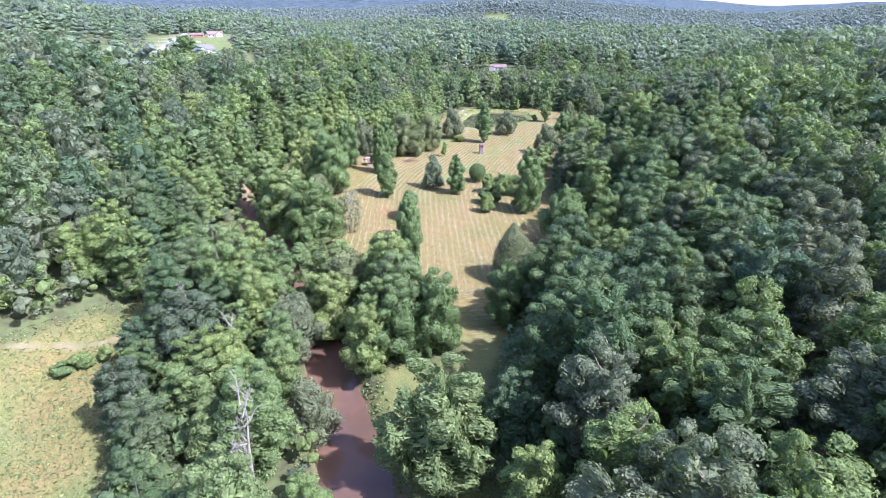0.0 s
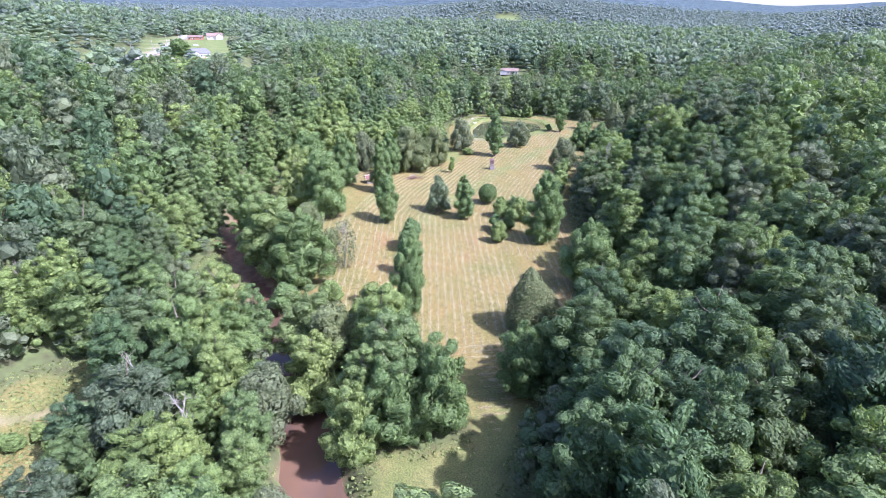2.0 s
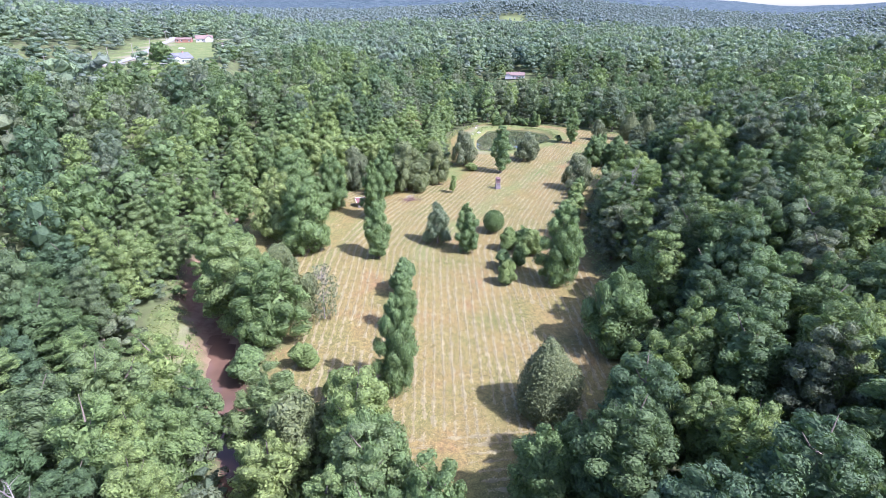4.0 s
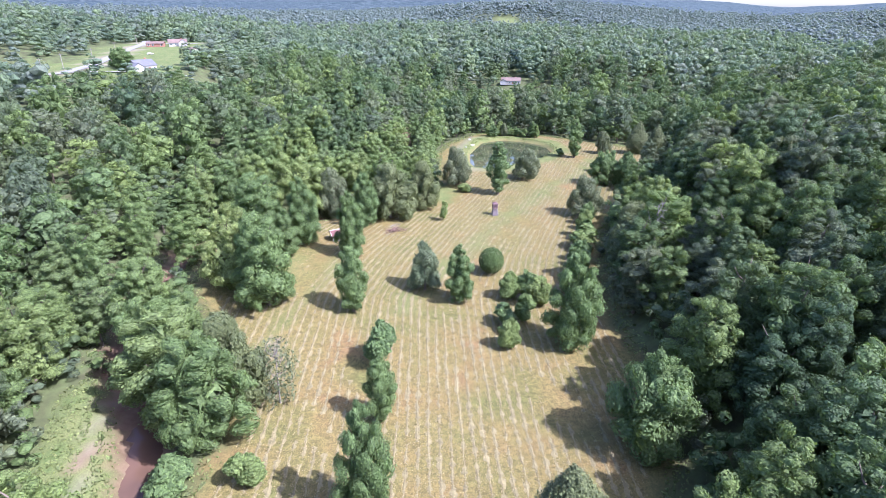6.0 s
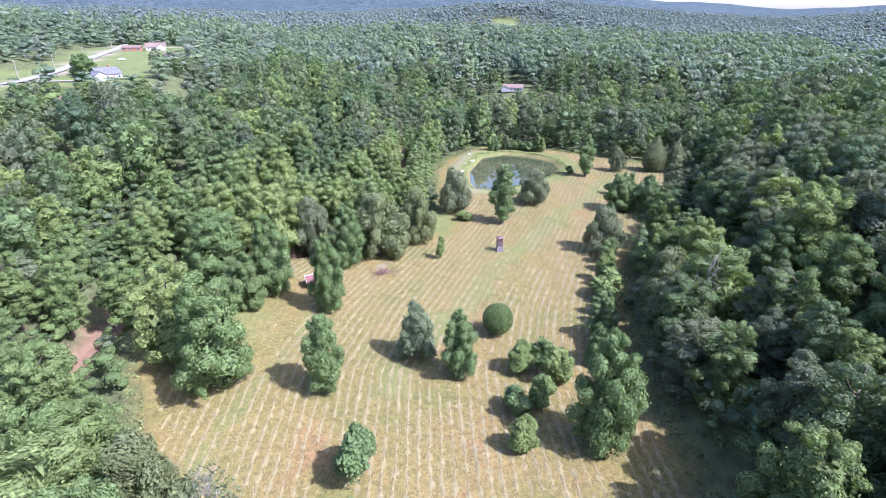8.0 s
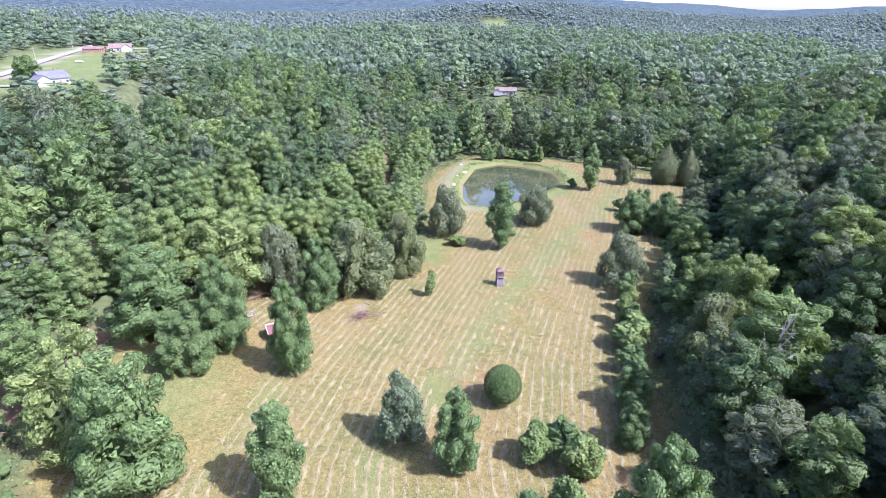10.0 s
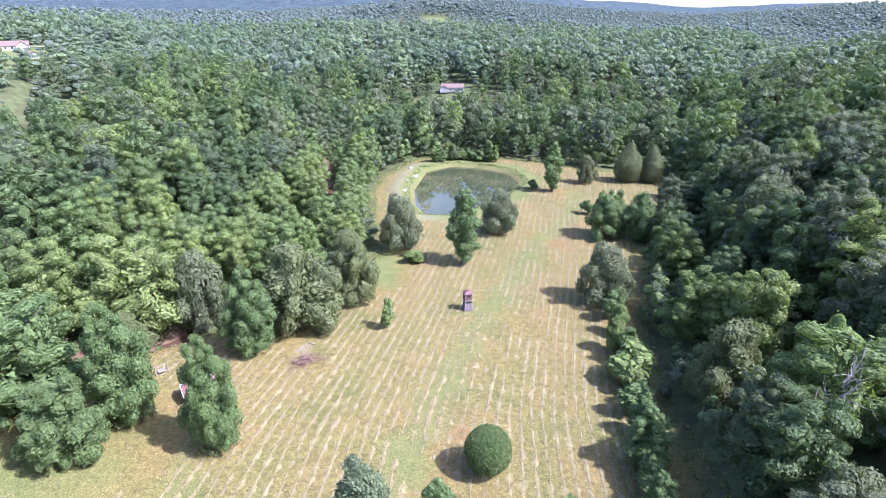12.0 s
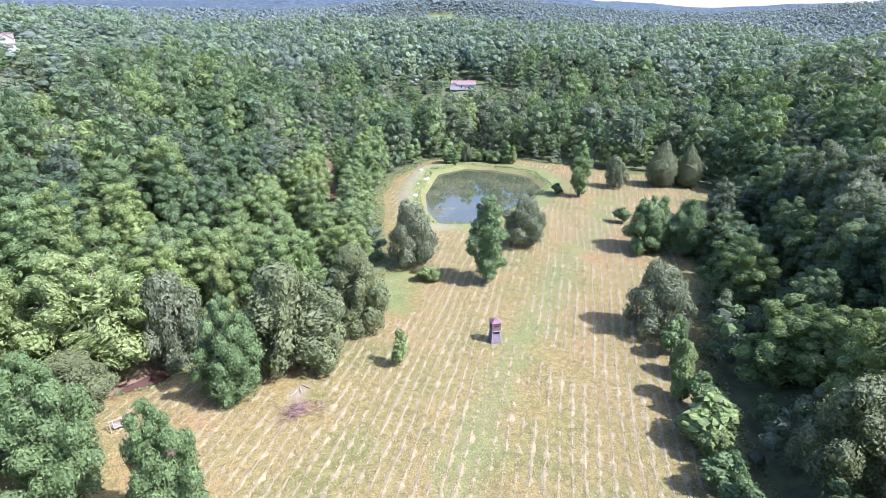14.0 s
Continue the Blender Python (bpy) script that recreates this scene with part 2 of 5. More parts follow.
def ground_material():
    """Leaf litter under the woods, mown hay in the field, rough grass, mud and gravel where the land carries them."""
    m, nt, nodes, links, bsdf = material("land")

    def cover(name):
        a = nodes.new("ShaderNodeAttribute")
        a.attribute_name = name
        return a.outputs["Fac"]

    def tint(scale, a, b, lo=0.35, hi=0.65, detail=5):
        n = noise_node(nt, scale, detail, 0.6)
        r = ramp(nodes, [(lo, a), (hi, b)])
        links.new(n.outputs["Fac"], r.inputs[0])
        return r.outputs[0], n

    litter, _ = tint(0.3, (0.060, 0.060, 0.032), (0.095, 0.118, 0.048))
    # far woods: haze blue and the shade between crowns are in the colour
    far_green_haze, far_n = tint(0.04, (0.030, 0.046, 0.052), (0.072, 0.094, 0.098), 0.38, 0.62, 6)
    hay_n = noise_node(nt, 0.06, 4, 0.6)
    hay_r = ramp(nodes, [(0.34, (0.130, 0.130, 0.050)), (0.47, (0.163, 0.142, 0.059)), (0.58, (0.184, 0.145, 0.064)), (0.68, (0.198, 0.134, 0.068))])
    links.new(hay_n.outputs["Fac"], hay_r.inputs[0])
    hay_a = hay_r.outputs[0]
    hay_b, _ = tint(0.9, (0.60, 0.61, 0.56), (1.22, 1.16, 1.05), 0.34, 0.66)
    hay_c, fine = tint(3.2, (0.58, 0.60, 0.58), (1.28, 1.24, 1.15), 0.38, 0.62)
    hay = mix_node(nt, mix_node(nt, hay_a, hay_b, 0.8, "MULTIPLY"), hay_c, 0.8, "MULTIPLY")
    lush_a, _ = tint(0.18, (0.094, 0.128, 0.044), (0.146, 0.158, 0.064))
    lush = mix_node(nt, lush_a, hay_c, 0.8, "MULTIPLY")
    mud, _ = tint(0.4, (0.135, 0.082, 0.054), (0.195, 0.130, 0.086))
    lane, _ = tint(0.6, (0.19, 0.16, 0.12), (0.26, 0.22, 0.165))
    colour = mix_node(nt, litter, far_green_haze, cover("canopy"))
    colour = mix_node(nt, colour, hay, cover("hay"))
    colour = mix_node(nt, colour, lush, cover("lush"))
    colour = mix_node(nt, colour, mud, cover("mud"))
    colour = mix_node(nt, colour, lane, cover("lane"))
    links.new(colour, bsdf.inputs["Base Color"])
    bsdf.inputs["Roughness"].default_value, bsdf.inputs["Specular IOR Level"].default_value = 0.95, 0.1
    b = nodes.new("ShaderNodeBump")
    b.inputs["Strength"].default_value, b.inputs["Distance"].default_value = 0.7, 0.15
    links.new(fine.outputs["Fac"], b.inputs["Height"])
    b2 = nodes.new("ShaderNodeBump")
    b2.inputs["Distance"].default_value = 14.0
    links.new(cover("canopy"), b2.inputs["Strength"])
    links.new(far_n.outputs["Fac"], b2.inputs["Height"]), links.new(b.outputs[0], b2.inputs["Normal"])
    links.new(b2.outputs[0], bsdf.inputs["Normal"])
    return m


def water_material(name, shallow, deep, rough):
    m, nt, nodes, links, bsdf = material(name)
    n = noise_node(nt, 0.05, 3)
    r = ramp(nodes, [(0.4, shallow), (0.62, deep)])
    links.new(n.outputs["Fac"], r.inputs[0]), links.new(r.outputs[0], bsdf.inputs["Base Color"])
    bsdf.inputs["Roughness"].default_value, bsdf.inputs["IOR"].default_value = rough, 1.33
    ripple, b = noise_node(nt, 1.1, 3), nodes.new("ShaderNodeBump")
    b.inputs["Strength"].default_value, b.inputs["Distance"].default_value = 0.05, 0.05
    links.new(ripple.outputs["Fac"], b.inputs["Height"]), links.new(b.outputs[0], bsdf.inputs["Normal"])
    return m


land_mat = ground_material()
creek_mat = water_material("muddy_creek_water", (0.122, 0.072, 0.048), (0.078, 0.049, 0.036), 0.04)
pond_mat = water_material("green_pond_water", (0.040, 0.050, 0.026), (0.082, 0.080, 0.042), 0.015)
straw_mat = leaf_material("dry_hay", [(0.0, (0.218, 0.186, 0.088)), (0.5, (0.26, 0.218, 0.108)), (1.0, (0.215, 0.162, 0.084))], 0.1, 0.35)
straw_row_mat = plain("raked_hay", (0.214, 0.180, 0.087), 0.95, vary=0.4, scale=2.2, bump=0.8)
grass_mat = leaf_material("rough_grass", [(0.0, (0.165, 0.205, 0.075)), (0.5, (0.195, 0.218, 0.084)), (1.0, (0.150, 0.195, 0.068))], 0.4)


# ---------------------------------------------------------------- mesh tools
def mesh_of(name, verts, quads=None, tris=None, mats=(), quad_mat=0, tri_mat=0, tone=None, smooth=False):
    """A mesh from arrays of corners, four- and three-sided faces."""
    verts = np.asarray(verts, np.float32).reshape(-1, 3)
    quads = np.zeros((0, 4), np.int32) if quads is None else np.asarray(quads, np.int32).reshape(-1, 4)
    tris = np.zeros((0, 3), np.int32) if tris is None else np.asarray(tris, np.int32).reshape(-1, 3)
    me = bpy.data.meshes.new(name)
    me.vertices.add(len(verts)), me.vertices.foreach_set("co", verts.ravel())
    me.loops.add(quads.size + tris.size)
    me.loops.foreach_set("vertex_index", np.concatenate([quads.ravel(), tris.ravel()]))
    me.polygons.add(len(quads) + len(tris))
    starts = np.concatenate([np.arange(len(quads)) * 4, quads.size + np.arange(len(tris)) * 3]).astype(np.int32)
    me.polygons.foreach_set("loop_start", starts)
    for mt in mats:
        me.materials.append(mt)
    index = np.concatenate([np.broadcast_to(quad_mat, len(quads)), np.broadcast_to(tri_mat, len(tris))]).astype(np.int32)
    me.polygons.foreach_set("material_index", index)
    me.polygons.foreach_set("use_smooth", np.concatenate([np.full(len(quads), smooth), np.full(len(tris), False)]))
    me.update(calc_edges=True)
    if tone is not None:
        a = me.attributes.new("tone", "FLOAT", "POINT")
        a.data.foreach_set("value", np.broadcast_to(np.asarray(tone, np.float32), len(verts)).copy())
    return me


def unit(v):
    return v / np.maximum(np.linalg.norm(v, axis=-1, keepdims=True), 1e-9)


def leaves_at(rng, pos, nrm, size, jitter=0.6):
    """Folded kite-shaped clumps of leaves at places, facing roughly along the normals: corners (n, 4, 3)."""
    n = unit(nrm + jitter * rng.normal(size=nrm.shape) * 0.55)
    a = unit(np.cross(n, rng.normal(size=n.shape)))
    b = np.cross(n, a)
    s = (size * rng.uniform(0.6, 1.35, len(pos)))[:, None]
    w = rng.uniform(0.7, 1.15, len(pos))[:, None]
    fold = rng.uniform(0.1, 0.35, len(pos))[:, None]
    return np.stack([pos - 0.55 * s * a, pos + 0.5 * w * s * b - fold * s * n, pos + 0.6 * s * a, pos - 0.5 * w * s * b - fold * s * n], 1)


ICO_V = unit(np.array([(0, 1, p) for p in (1.618, -1.618)] + [(0, -1, p) for p in (1.618, -1.618)] + [(1, p, 0) for p in (1.618, -1.618)]
                      + [(-1, p, 0) for p in (1.618, -1.618)] + [(p, 0, 1) for p in (1.618, -1.618)] + [(p, 0, -1) for p in (1.618, -1.618)], float))


def hull_faces(v):
    """The faces of an icosahedron: all triples of corners one edge apart."""
    d = np.linalg.norm(v[:, None] - v[None], axis=-1)
    e = d[d > 0.1].min() * 1.05
    out = []
    for i in range(12):
        for j in range(i + 1, 12):
            for k in range(j + 1, 12):
                if d[i, j] < e and d[j, k] < e and d[i, k] < e:
                    flip = np.dot(np.cross(v[j] - v[i], v[k] - v[i]), v[i]) < 0
                    out.append((i, k, j) if flip else (i, j, k))
    return np.array(out)


ICO_F = hull_faces(ICO_V)


def lobes_for(rng, form, h, r, boughs):
    """Centres and radii of the rounded masses that make up a crown, by the form of the tree."""
    out = []
    if form in ("broad", "spread"):
        low_end, fall = (0.18, 0.62) if form == "broad" else (0.09, 0.50)
        p, q = rng.uniform(0, 6.283, 2)
        for k in range(boughs):
            up = (k + rng.uniform(0, 1)) / boughs
            wide = math.sin(math.pi * (0.26 + 0.68 * up ** (0.9 if form == "broad" else 0.75))) ** fall
            a = k * 2.4 + rng.uniform(-0.5, 0.5)
            rad = r * wide * (1 + 0.17 * math.cos(2 * a + p) + 0.12 * math.cos(3 * a + q)) * rng.uniform(0.58, 0.84)
            lump = r * rng.uniform(0.15, 0.31) * (0.60 + 0.40 * wide) * (30 / boughs) ** 0.4
            out.append((rad * math.cos(a), rad * math.sin(a), h * (low_end + (0.93 - low_end) * up + rng.uniform(-0.03, 0.03)), lump))
        for up in ((0.15, 0.42, 0.68) if boughs > 6 else (0.5,)):
            out.append((0, 0, h * (low_end + (0.9 - low_end) * up), (0.54 if boughs > 6 else 0.72) * r * math.sin(math.pi * (0.26 + 0.6 * up)) ** fall))
    elif form == "bush":
        for k in range(28):
            a, up = k * 2.4 + rng.uniform(-0.5, 0.5), (k + rng.uniform(0, 1)) / 28
            rad = r * math.sin(math.pi * (0.30 + 0.64 * up)) * rng.uniform(0.5, 0.95)
            out.append((rad * math.cos(a), rad * math.sin(a), h * (0.08 + 0.80 * up), r * rng.uniform(0.17, 0.32)))
        out.append((0, 0, 0.36 * h, 0.5 * r)), out.append((0, 0, 0.6 * h, 0.42 * r))
    elif form == "column":
        for k in range(9):
            up = k / 8
            wide = math.sin(math.pi * (0.16 + 0.80 * up ** 0.9)) ** 0.7
            out.append((0.06 * r * rng.normal(), 0.06 * r * rng.normal(), h * (0.12 + 0.80 * up), 0.66 * wide * r))
        for k in range(24):
            up = (k + rng.uniform(0, 1)) / 24
            wide = math.sin(math.pi * (0.14 + 0.83 * up ** 0.85)) ** 0.7
            a = k * 2.4 + rng.uniform(-0.5, 0.5)
            rad = r * wide * rng.uniform(0.55, 0.92)
            out.append((rad * math.cos(a), rad * math.sin(a), h * (0.10 + 0.86 * up), r * (0.08 + 0.24 * wide * rng.uniform(0.7, 1.2))))
    elif form == "taper":
        for k in range(9):
            up = k / 8
            out.append((0.05 * r * rng.normal(), 0.05 * r * rng.normal(), h * (0.12 + 0.80 * up), (0.62 - 0.50 * up ** 1.2) * r))
        for k in range(34):
            up = ((k + rng.uniform(0, 1)) / 34) ** 1.15
            wide = math.sin(math.pi * (0.24 + 0.74 * up)) ** 0.85
            a = k * 2.4 + rng.uniform(-0.5, 0.5)
            rad = r * wide * rng.uniform(0.5, 0.98)
            out.append((rad * math.cos(a), rad * math.sin(a), h * (0.09 + 0.88 * up), r * (0.09 + 0.20 * wide * rng.uniform(0.6, 1.3))))
    elif form == "pine":
        for k in range(22):
            up = (k + rng.uniform(0, 1)) / 22
            wide = (1 - up) ** 0.75 * 0.9 + 0.12
            a = k * 2.4 + rng.uniform(-0.4, 0.4)
            out.append((r * wide * 0.68 * math.cos(a), r * wide * 0.68 * math.sin(a), h * (0.12 + 0.84 * up), r * (0.16 + 0.22 * wide)))
        out.append((0, 0, 0.42 * h, 0.45 * r))
    elif form == "cedar":
        for k in range(12):
            up = k / 11
            wide = min(1.0, 0.66 + 1.3 * up) * (1 - 0.96 * up) ** 0.72
            out.append((0.07 * r * rng.normal(), 0.07 * r * rng.normal(), h * (0.14 + 0.80 * up), max(0.10, 0.92 * wide) * r))
    elif form == "ball":
        for k in range(6):
            a = k * 1.05
            out.append((0.10 * r * math.cos(a), 0.10 * r * math.sin(a), h * (0.52 + 0.04 * (k % 2)), 0.47 * h))
    elif form == "sapling":
        for k in range(9):
            up = (k + rng.uniform(0, 1)) / 9
            wide = math.sin(math.pi * (0.16 + 0.76 * up)) ** 0.8
            a = rng.uniform(0, 6.283)
            rad = r * wide * rng.uniform(0.2, 0.7)
            out.append((rad * math.cos(a), rad * math.sin(a), h * (0.16 + 0.76 * up), r * wide * rng.uniform(0.32, 0.5) + 0.1))
    return np.array(out)


def split_faces(v, f):
    """Each triangle of a ball into four, its new corners pushed out onto the ball."""
    a, b, c = v[f[:, 0]], v[f[:, 1]], v[f[:, 2]]
    ab, bc, ca = unit(a + b), unit(b + c), unit(c + a)
    return np.concatenate([np.stack(t, 1) for t in ((a, ab, ca), (ab, b, bc), (ca, bc, c), (ab, bc, ca))])


BALL_20 = ICO_V[ICO_F]
BALL_80 = split_faces(ICO_V, ICO_F)
BALL_320 = split_faces(BALL_80.reshape(-1, 3), np.arange(240).reshape(-1, 3))
BALLS = {0: BALL_20, 1: BALL_80, 2: BALL_320}


def crown_arrays(seed, form, h, r, count, size, core=0.80, low=-0.75, fuzz=0.10, jitter=0.95, boughs=46, level=2):
    """A crown: sprays of leaves laid like shingles over its boughs, loose leaf clumps standing out from them, and dark masses inside.
    Gives clump corners (n, 4, 3), then the corners and faces of sprays and masses."""
    rng = np.random.default_rng(seed)
    lobes = lobes_for(rng, form, h, r, boughs)
    squash = np.array([1, 1, 1.0 if form in ("cedar", "ball") else 0.85 if form in ("broad", "spread") else 1.15])

    def buried(pos, share):
        hit = np.zeros(len(pos), bool)
        for cx, cy, cz, cr in lobes:
            hit |= np.linalg.norm((pos - (cx, cy, cz)) / squash, axis=1) < cr * share
        return hit

    area = lobes[:, 3] ** 2
    pick = rng.choice(len(lobes), count * 5, p=area / area.sum())
    n = unit(rng.normal(size=(count * 5, 3)))
    pos = lobes[pick, :3] + n * squash * lobes[pick, 3:4] * (1.02 + fuzz * np.abs(rng.normal(size=(count * 5, 1))))
    ok = ~buried(pos, 0.92) & (n[:, 2] > low + 0.25 * rng.normal(size=len(n))) & (pos[:, 2] > 0.02 * h)
    pos, n = pos[ok][:count], n[ok][:count]
    corners = leaves_at(rng, pos, unit(n + (0, 0, 0.25)), size, 0.75 * jitter)
    # sprays: every face of a ball round each bough, roughened, tilted and a little overlapping
    ball = BALLS[level]
    out = []
    for cx, cy, cz, cr in lobes[lobes[:, 3] < (0.6 if level == 2 else 0.42) * r] if form not in ("cedar", "ball") else lobes[:0]:
        turn = unit(rng.normal(size=(3, 3)))
        q, _ = np.linalg.qr(turn)
        t = (ball.reshape(-1, 3) @ q).reshape(-1, 3, 3)
        mid = unit(t.mean(1))
        t = t - mid[:, None]
        t = t * rng.uniform(0.7, 1.3, (len(t), 1, 1)) + 0.04 * rng.normal(size=t.shape) * (1 if level == 2 else 2)
        spin = unit(mid + (0.36 if level == 2 else 0.24) * rng.normal(size=mid.shape))
        t = t - (t @ spin[:, :, None]) * spin[:, None]
        at = mid * (1 + 0.10 * rng.normal(size=(len(t), 1)))
        t = (t + at[:, None]) * squash * cr + (cx, cy, cz)
        c = t.mean(1)
        out.append(t[~buried(c, 0.90) & (mid[:, 2] > low - 0.15) & (c[:, 2] > 0.02 * h)])
    sprays = np.concatenate(out or [np.zeros((0, 3, 3))])
    cv = (lobes[:, None, :3] + ICO_V[None] * squash * (lobes[:, None, 3:4] * (core if form in ("cedar", "ball") else min(core, 0.84))) * rng.uniform(0.85, 1.06, (len(lobes), 12, 1))).reshape(-1, 3)
    cf = (ICO_F[None] + 12 * np.arange(len(lobes))[:, None, None]).reshape(-1, 3)
    inner = np.repeat((lobes[:, 3] >= 0.42 * r) | (level == 2), 20)
    cf = cf[inner & ~buried(cv[cf].mean(1), 0.55)] if core > 0 else cf[:0]
    cf = np.concatenate([cf, len(cv) + np.arange(len(sprays) * 3).reshape(-1, 3)])
    cv = np.concatenate([cv, sprays.reshape(-1, 3)])
    # the boughs are pulled out of round
    for length, much in ((1.3 * r, 0.055 * r), (0.62 * r, 0.022 * r)) if form not in ("cedar", "ball") else ():
        for _ in range(2):
            way, swing = 6.283 / length * unit(rng.normal(size=3)), much * rng.normal(size=3) * (1, 1, 0.6)
            shift = rng.uniform(0, 6.283)
            corners = corners + np.sin(corners @ way + shift)[..., None] * swing
            cv = cv + np.sin(cv @ way + shift)[..., None] * swing
    return corners, cv, cf


def tube_arrays(points, radii, sides=6):
    """A tapered tube along points: corners and quads."""
    points, radii = np.asarray(points, float), np.asarray(radii, float)
    way = unit(np.gradient(points, axis=0))
    ref = np.where(np.abs(way[:, 2:3]) > 0.9, np.array([[1.0, 0, 0]]), np.array([[0, 0, 1.0]]))
    a = unit(np.cross(way, ref))
    b = np.cross(way, a)
    t = np.arange(sides) / sides * 2 * np.pi
    ring = points[:, None] + radii[:, None, None] * (np.cos(t)[None, :, None] * a[:, None] + np.sin(t)[None, :, None] * b[:, None])
    i, k = np.meshgrid(np.arange(len(points) - 1), np.arange(sides), indexing="ij")
    q = np.stack([i * sides + k, i * sides + (k + 1) % sides, (i + 1) * sides + (k + 1) % sides, (i + 1) * sides + k], -1).reshape(-1, 4)
    return ring.reshape(-1, 3), q


def join(pieces):
    """Joins (corners, quads) pairs."""
    at, vs, qs = 0, [], []
    for v, q in pieces:
        vs.append(v), qs.append(q + at)
        at += len(v)
    return np.concatenate(vs), np.concatenate(qs)


def trunk_arrays(seed, h, r, girth, limbs=6, reach=0.58, twigs=0):
    rng = np.random.default_rng(seed + 77)
    bend = rng.normal(size=2) * 0.02 * h
    zs = np.array([-0.4, 0.0, 0.08, 0.3, 0.5, 0.68, 0.80]) * np.array([1, 1] + [h] * 5)
    pts = np.stack([bend[0] * (zs / h) ** 2 + 0.01 * h * np.sin(zs), bend[1] * (zs / h) ** 2, zs], -1)
    out = [tube_arrays(pts, girth * np.array([1.5, 1.3, 1.0, 0.85, 0.6, 0.28, 0.06]), 7)]
    for k in range(limbs):
        f = rng.uniform(0.25, 0.8)
        a, root = rng.uniform(0, 6.283), np.array([0.0, 0, f * h])
        end = root + np.array([math.cos(a) * r * reach * (1.1 - 0.6 * f), math.sin(a) * r * reach * (1.1 - 0.6 * f), h * rng.uniform(0.06, 0.2)])
        mid = (root + end) / 2 + (0, 0, -0.02 * h)
        out.append(tube_arrays([root, mid, end], girth * np.array([0.45, 0.3, 0.08]), 5))
        for j in range(twigs):
            s = root + (end - root) * rng.uniform(0.4, 0.95)
            e = s + rng.normal(size=3) * 0.22 * r + (0, 0, 0.2 * r)
            out.append(tube_arrays([s, (s + e) / 2 + 0.03 * r * rng.normal(size=3), e], girth * np.array([0.16, 0.1, 0.03]), 4))
    return join(out)


KINDS = {}


def kind_meshes(key, form, h, r, count, size, leaf, seed, girth=None, limbs=6, core=0.80, fuzz=0.15, low=-0.75, twigs=0, wood=None):
    """The trunk and crown meshes of a kind of tree, built once."""
    corners, cv, cf = crown_arrays(seed, form, h, r, int(count * (0.32 if form in ("broad", "spread") and core > 0 else 0.6 if form not in ("cedar", "ball", "sapling") and core > 0 else 1.15)), size, core, low, fuzz)
    base = len(corners) * 4
    verts = np.concatenate([corners.reshape(-1, 3), cv]) if core > 0 else corners.reshape(-1, 3)
    verts = verts * U
    crown = mesh_of("crown", verts, np.arange(base).reshape(-1, 4), cf + base if core > 0 else None, [leaf], tone=0.0)
    tv, tq = trunk_arrays(seed, h, r, girth or 0.022 * h, limbs, twigs=twigs)
    KINDS[key] = (mesh_of("trunk", tv * U, tq, None, [wood or bark], smooth=True), crown)


def plant(name, key, x, y, label, category="tree", group="", scale=(1, 1, 1), turn=0.0, sink=0.0):
    """One tree standing on the land: an empty at its foot with its trunk and crown."""
    top = new(name)
    top.empty_display_size = 0.5
    top.matrix_basis = spot(x, y, -sink, turn) @ Matrix.Diagonal((*scale, 1))
    tagged(top, label, category, group)
    for part_name, me in zip(("trunk", "crown"), KINDS[key]):
        new(part_name, me).parent = top
    return top


def part(name, bm, mat, parent, label=""):
    """Links a bmesh as one mesh object under a thing or a part."""
    me = bpy.data.meshes.new(name)
    bm.to_mesh(me), bm.free()
    me.materials.append(mat)
    ob = new(name, me)
    ob.parent = parent
    return tagged(ob, label)


def box_bm(cx, cy, cz, sx, sy, sz, bevel=0.0, turn=0.0):
    bm = bmesh.new()
    bmesh.ops.create_cube(bm, size=1, matrix=pose(cx, cy, cz, 0, 0, turn) @ Matrix.Diagonal((sx, sy, sz, 1)))
    if bevel:
        bmesh.ops.bevel(bm, geom=bm.edges[:], offset=bevel, segments=1, affect="EDGES")
    return bm


def prism_bm(outline, axis_len, m):
    """An outline in the x-z plane drawn out along y, placed by m."""
    bm = bmesh.new()
    a = [bm.verts.new(m @ Vector((x, -axis_len / 2, z))) for x, z in outline]
    b = [bm.verts.new(m @ Vector((x, axis_len / 2, z))) for x, z in outline]
    n = len(outline)
    bm.faces.new(a), bm.faces.new(b[::-1])
    for k in range(n):
        bm.faces.new((a[k], b[k], b[(k + 1) % n], a[(k + 1) % n]))
    bmesh.ops.recalc_face_normals(bm, faces=bm.faces[:])
    return bm


def tube_bm(points, radii, sides=8):
    v, q = tube_arrays(points, radii, sides)
    bm = bmesh.new()
    vs = [bm.verts.new(p) for p in v]
    for f in q:
        bm.faces.new([vs[i] for i in f])
    for ring in (vs[:sides], vs[-sides:]):
        bm.faces.new(ring)
    bmesh.ops.recalc_face_normals(bm, faces=bm.faces[:])
    return bm


# ---------------------------------------------------------------- the land, the creek and the pond
def graded(lo, fine_lo, fine_hi, hi, pitch, growth):
    mid = list(np.arange(fine_lo, fine_hi, pitch))
    up, p = [], pitch
    v = mid[-1]
    while v < hi:
        p *= growth
        v += p
        up.append(v)
    down, p, v = [], pitch, mid[0]
    while v > lo:
        p *= growth
        v -= p
        down.append(v)
    return np.array(down[::-1] + mid + up)


def field_rows(x, y):
    """The swath coordinate of the mown field: constant along each windrow."""
    bend = np.interp(y, [60, 85, 133, 150, 165, 180, 200, 220, 270], [0.5, 0, -2, 1.5, 6.5, 12, 19, 25.5, 45])
    return x - bend


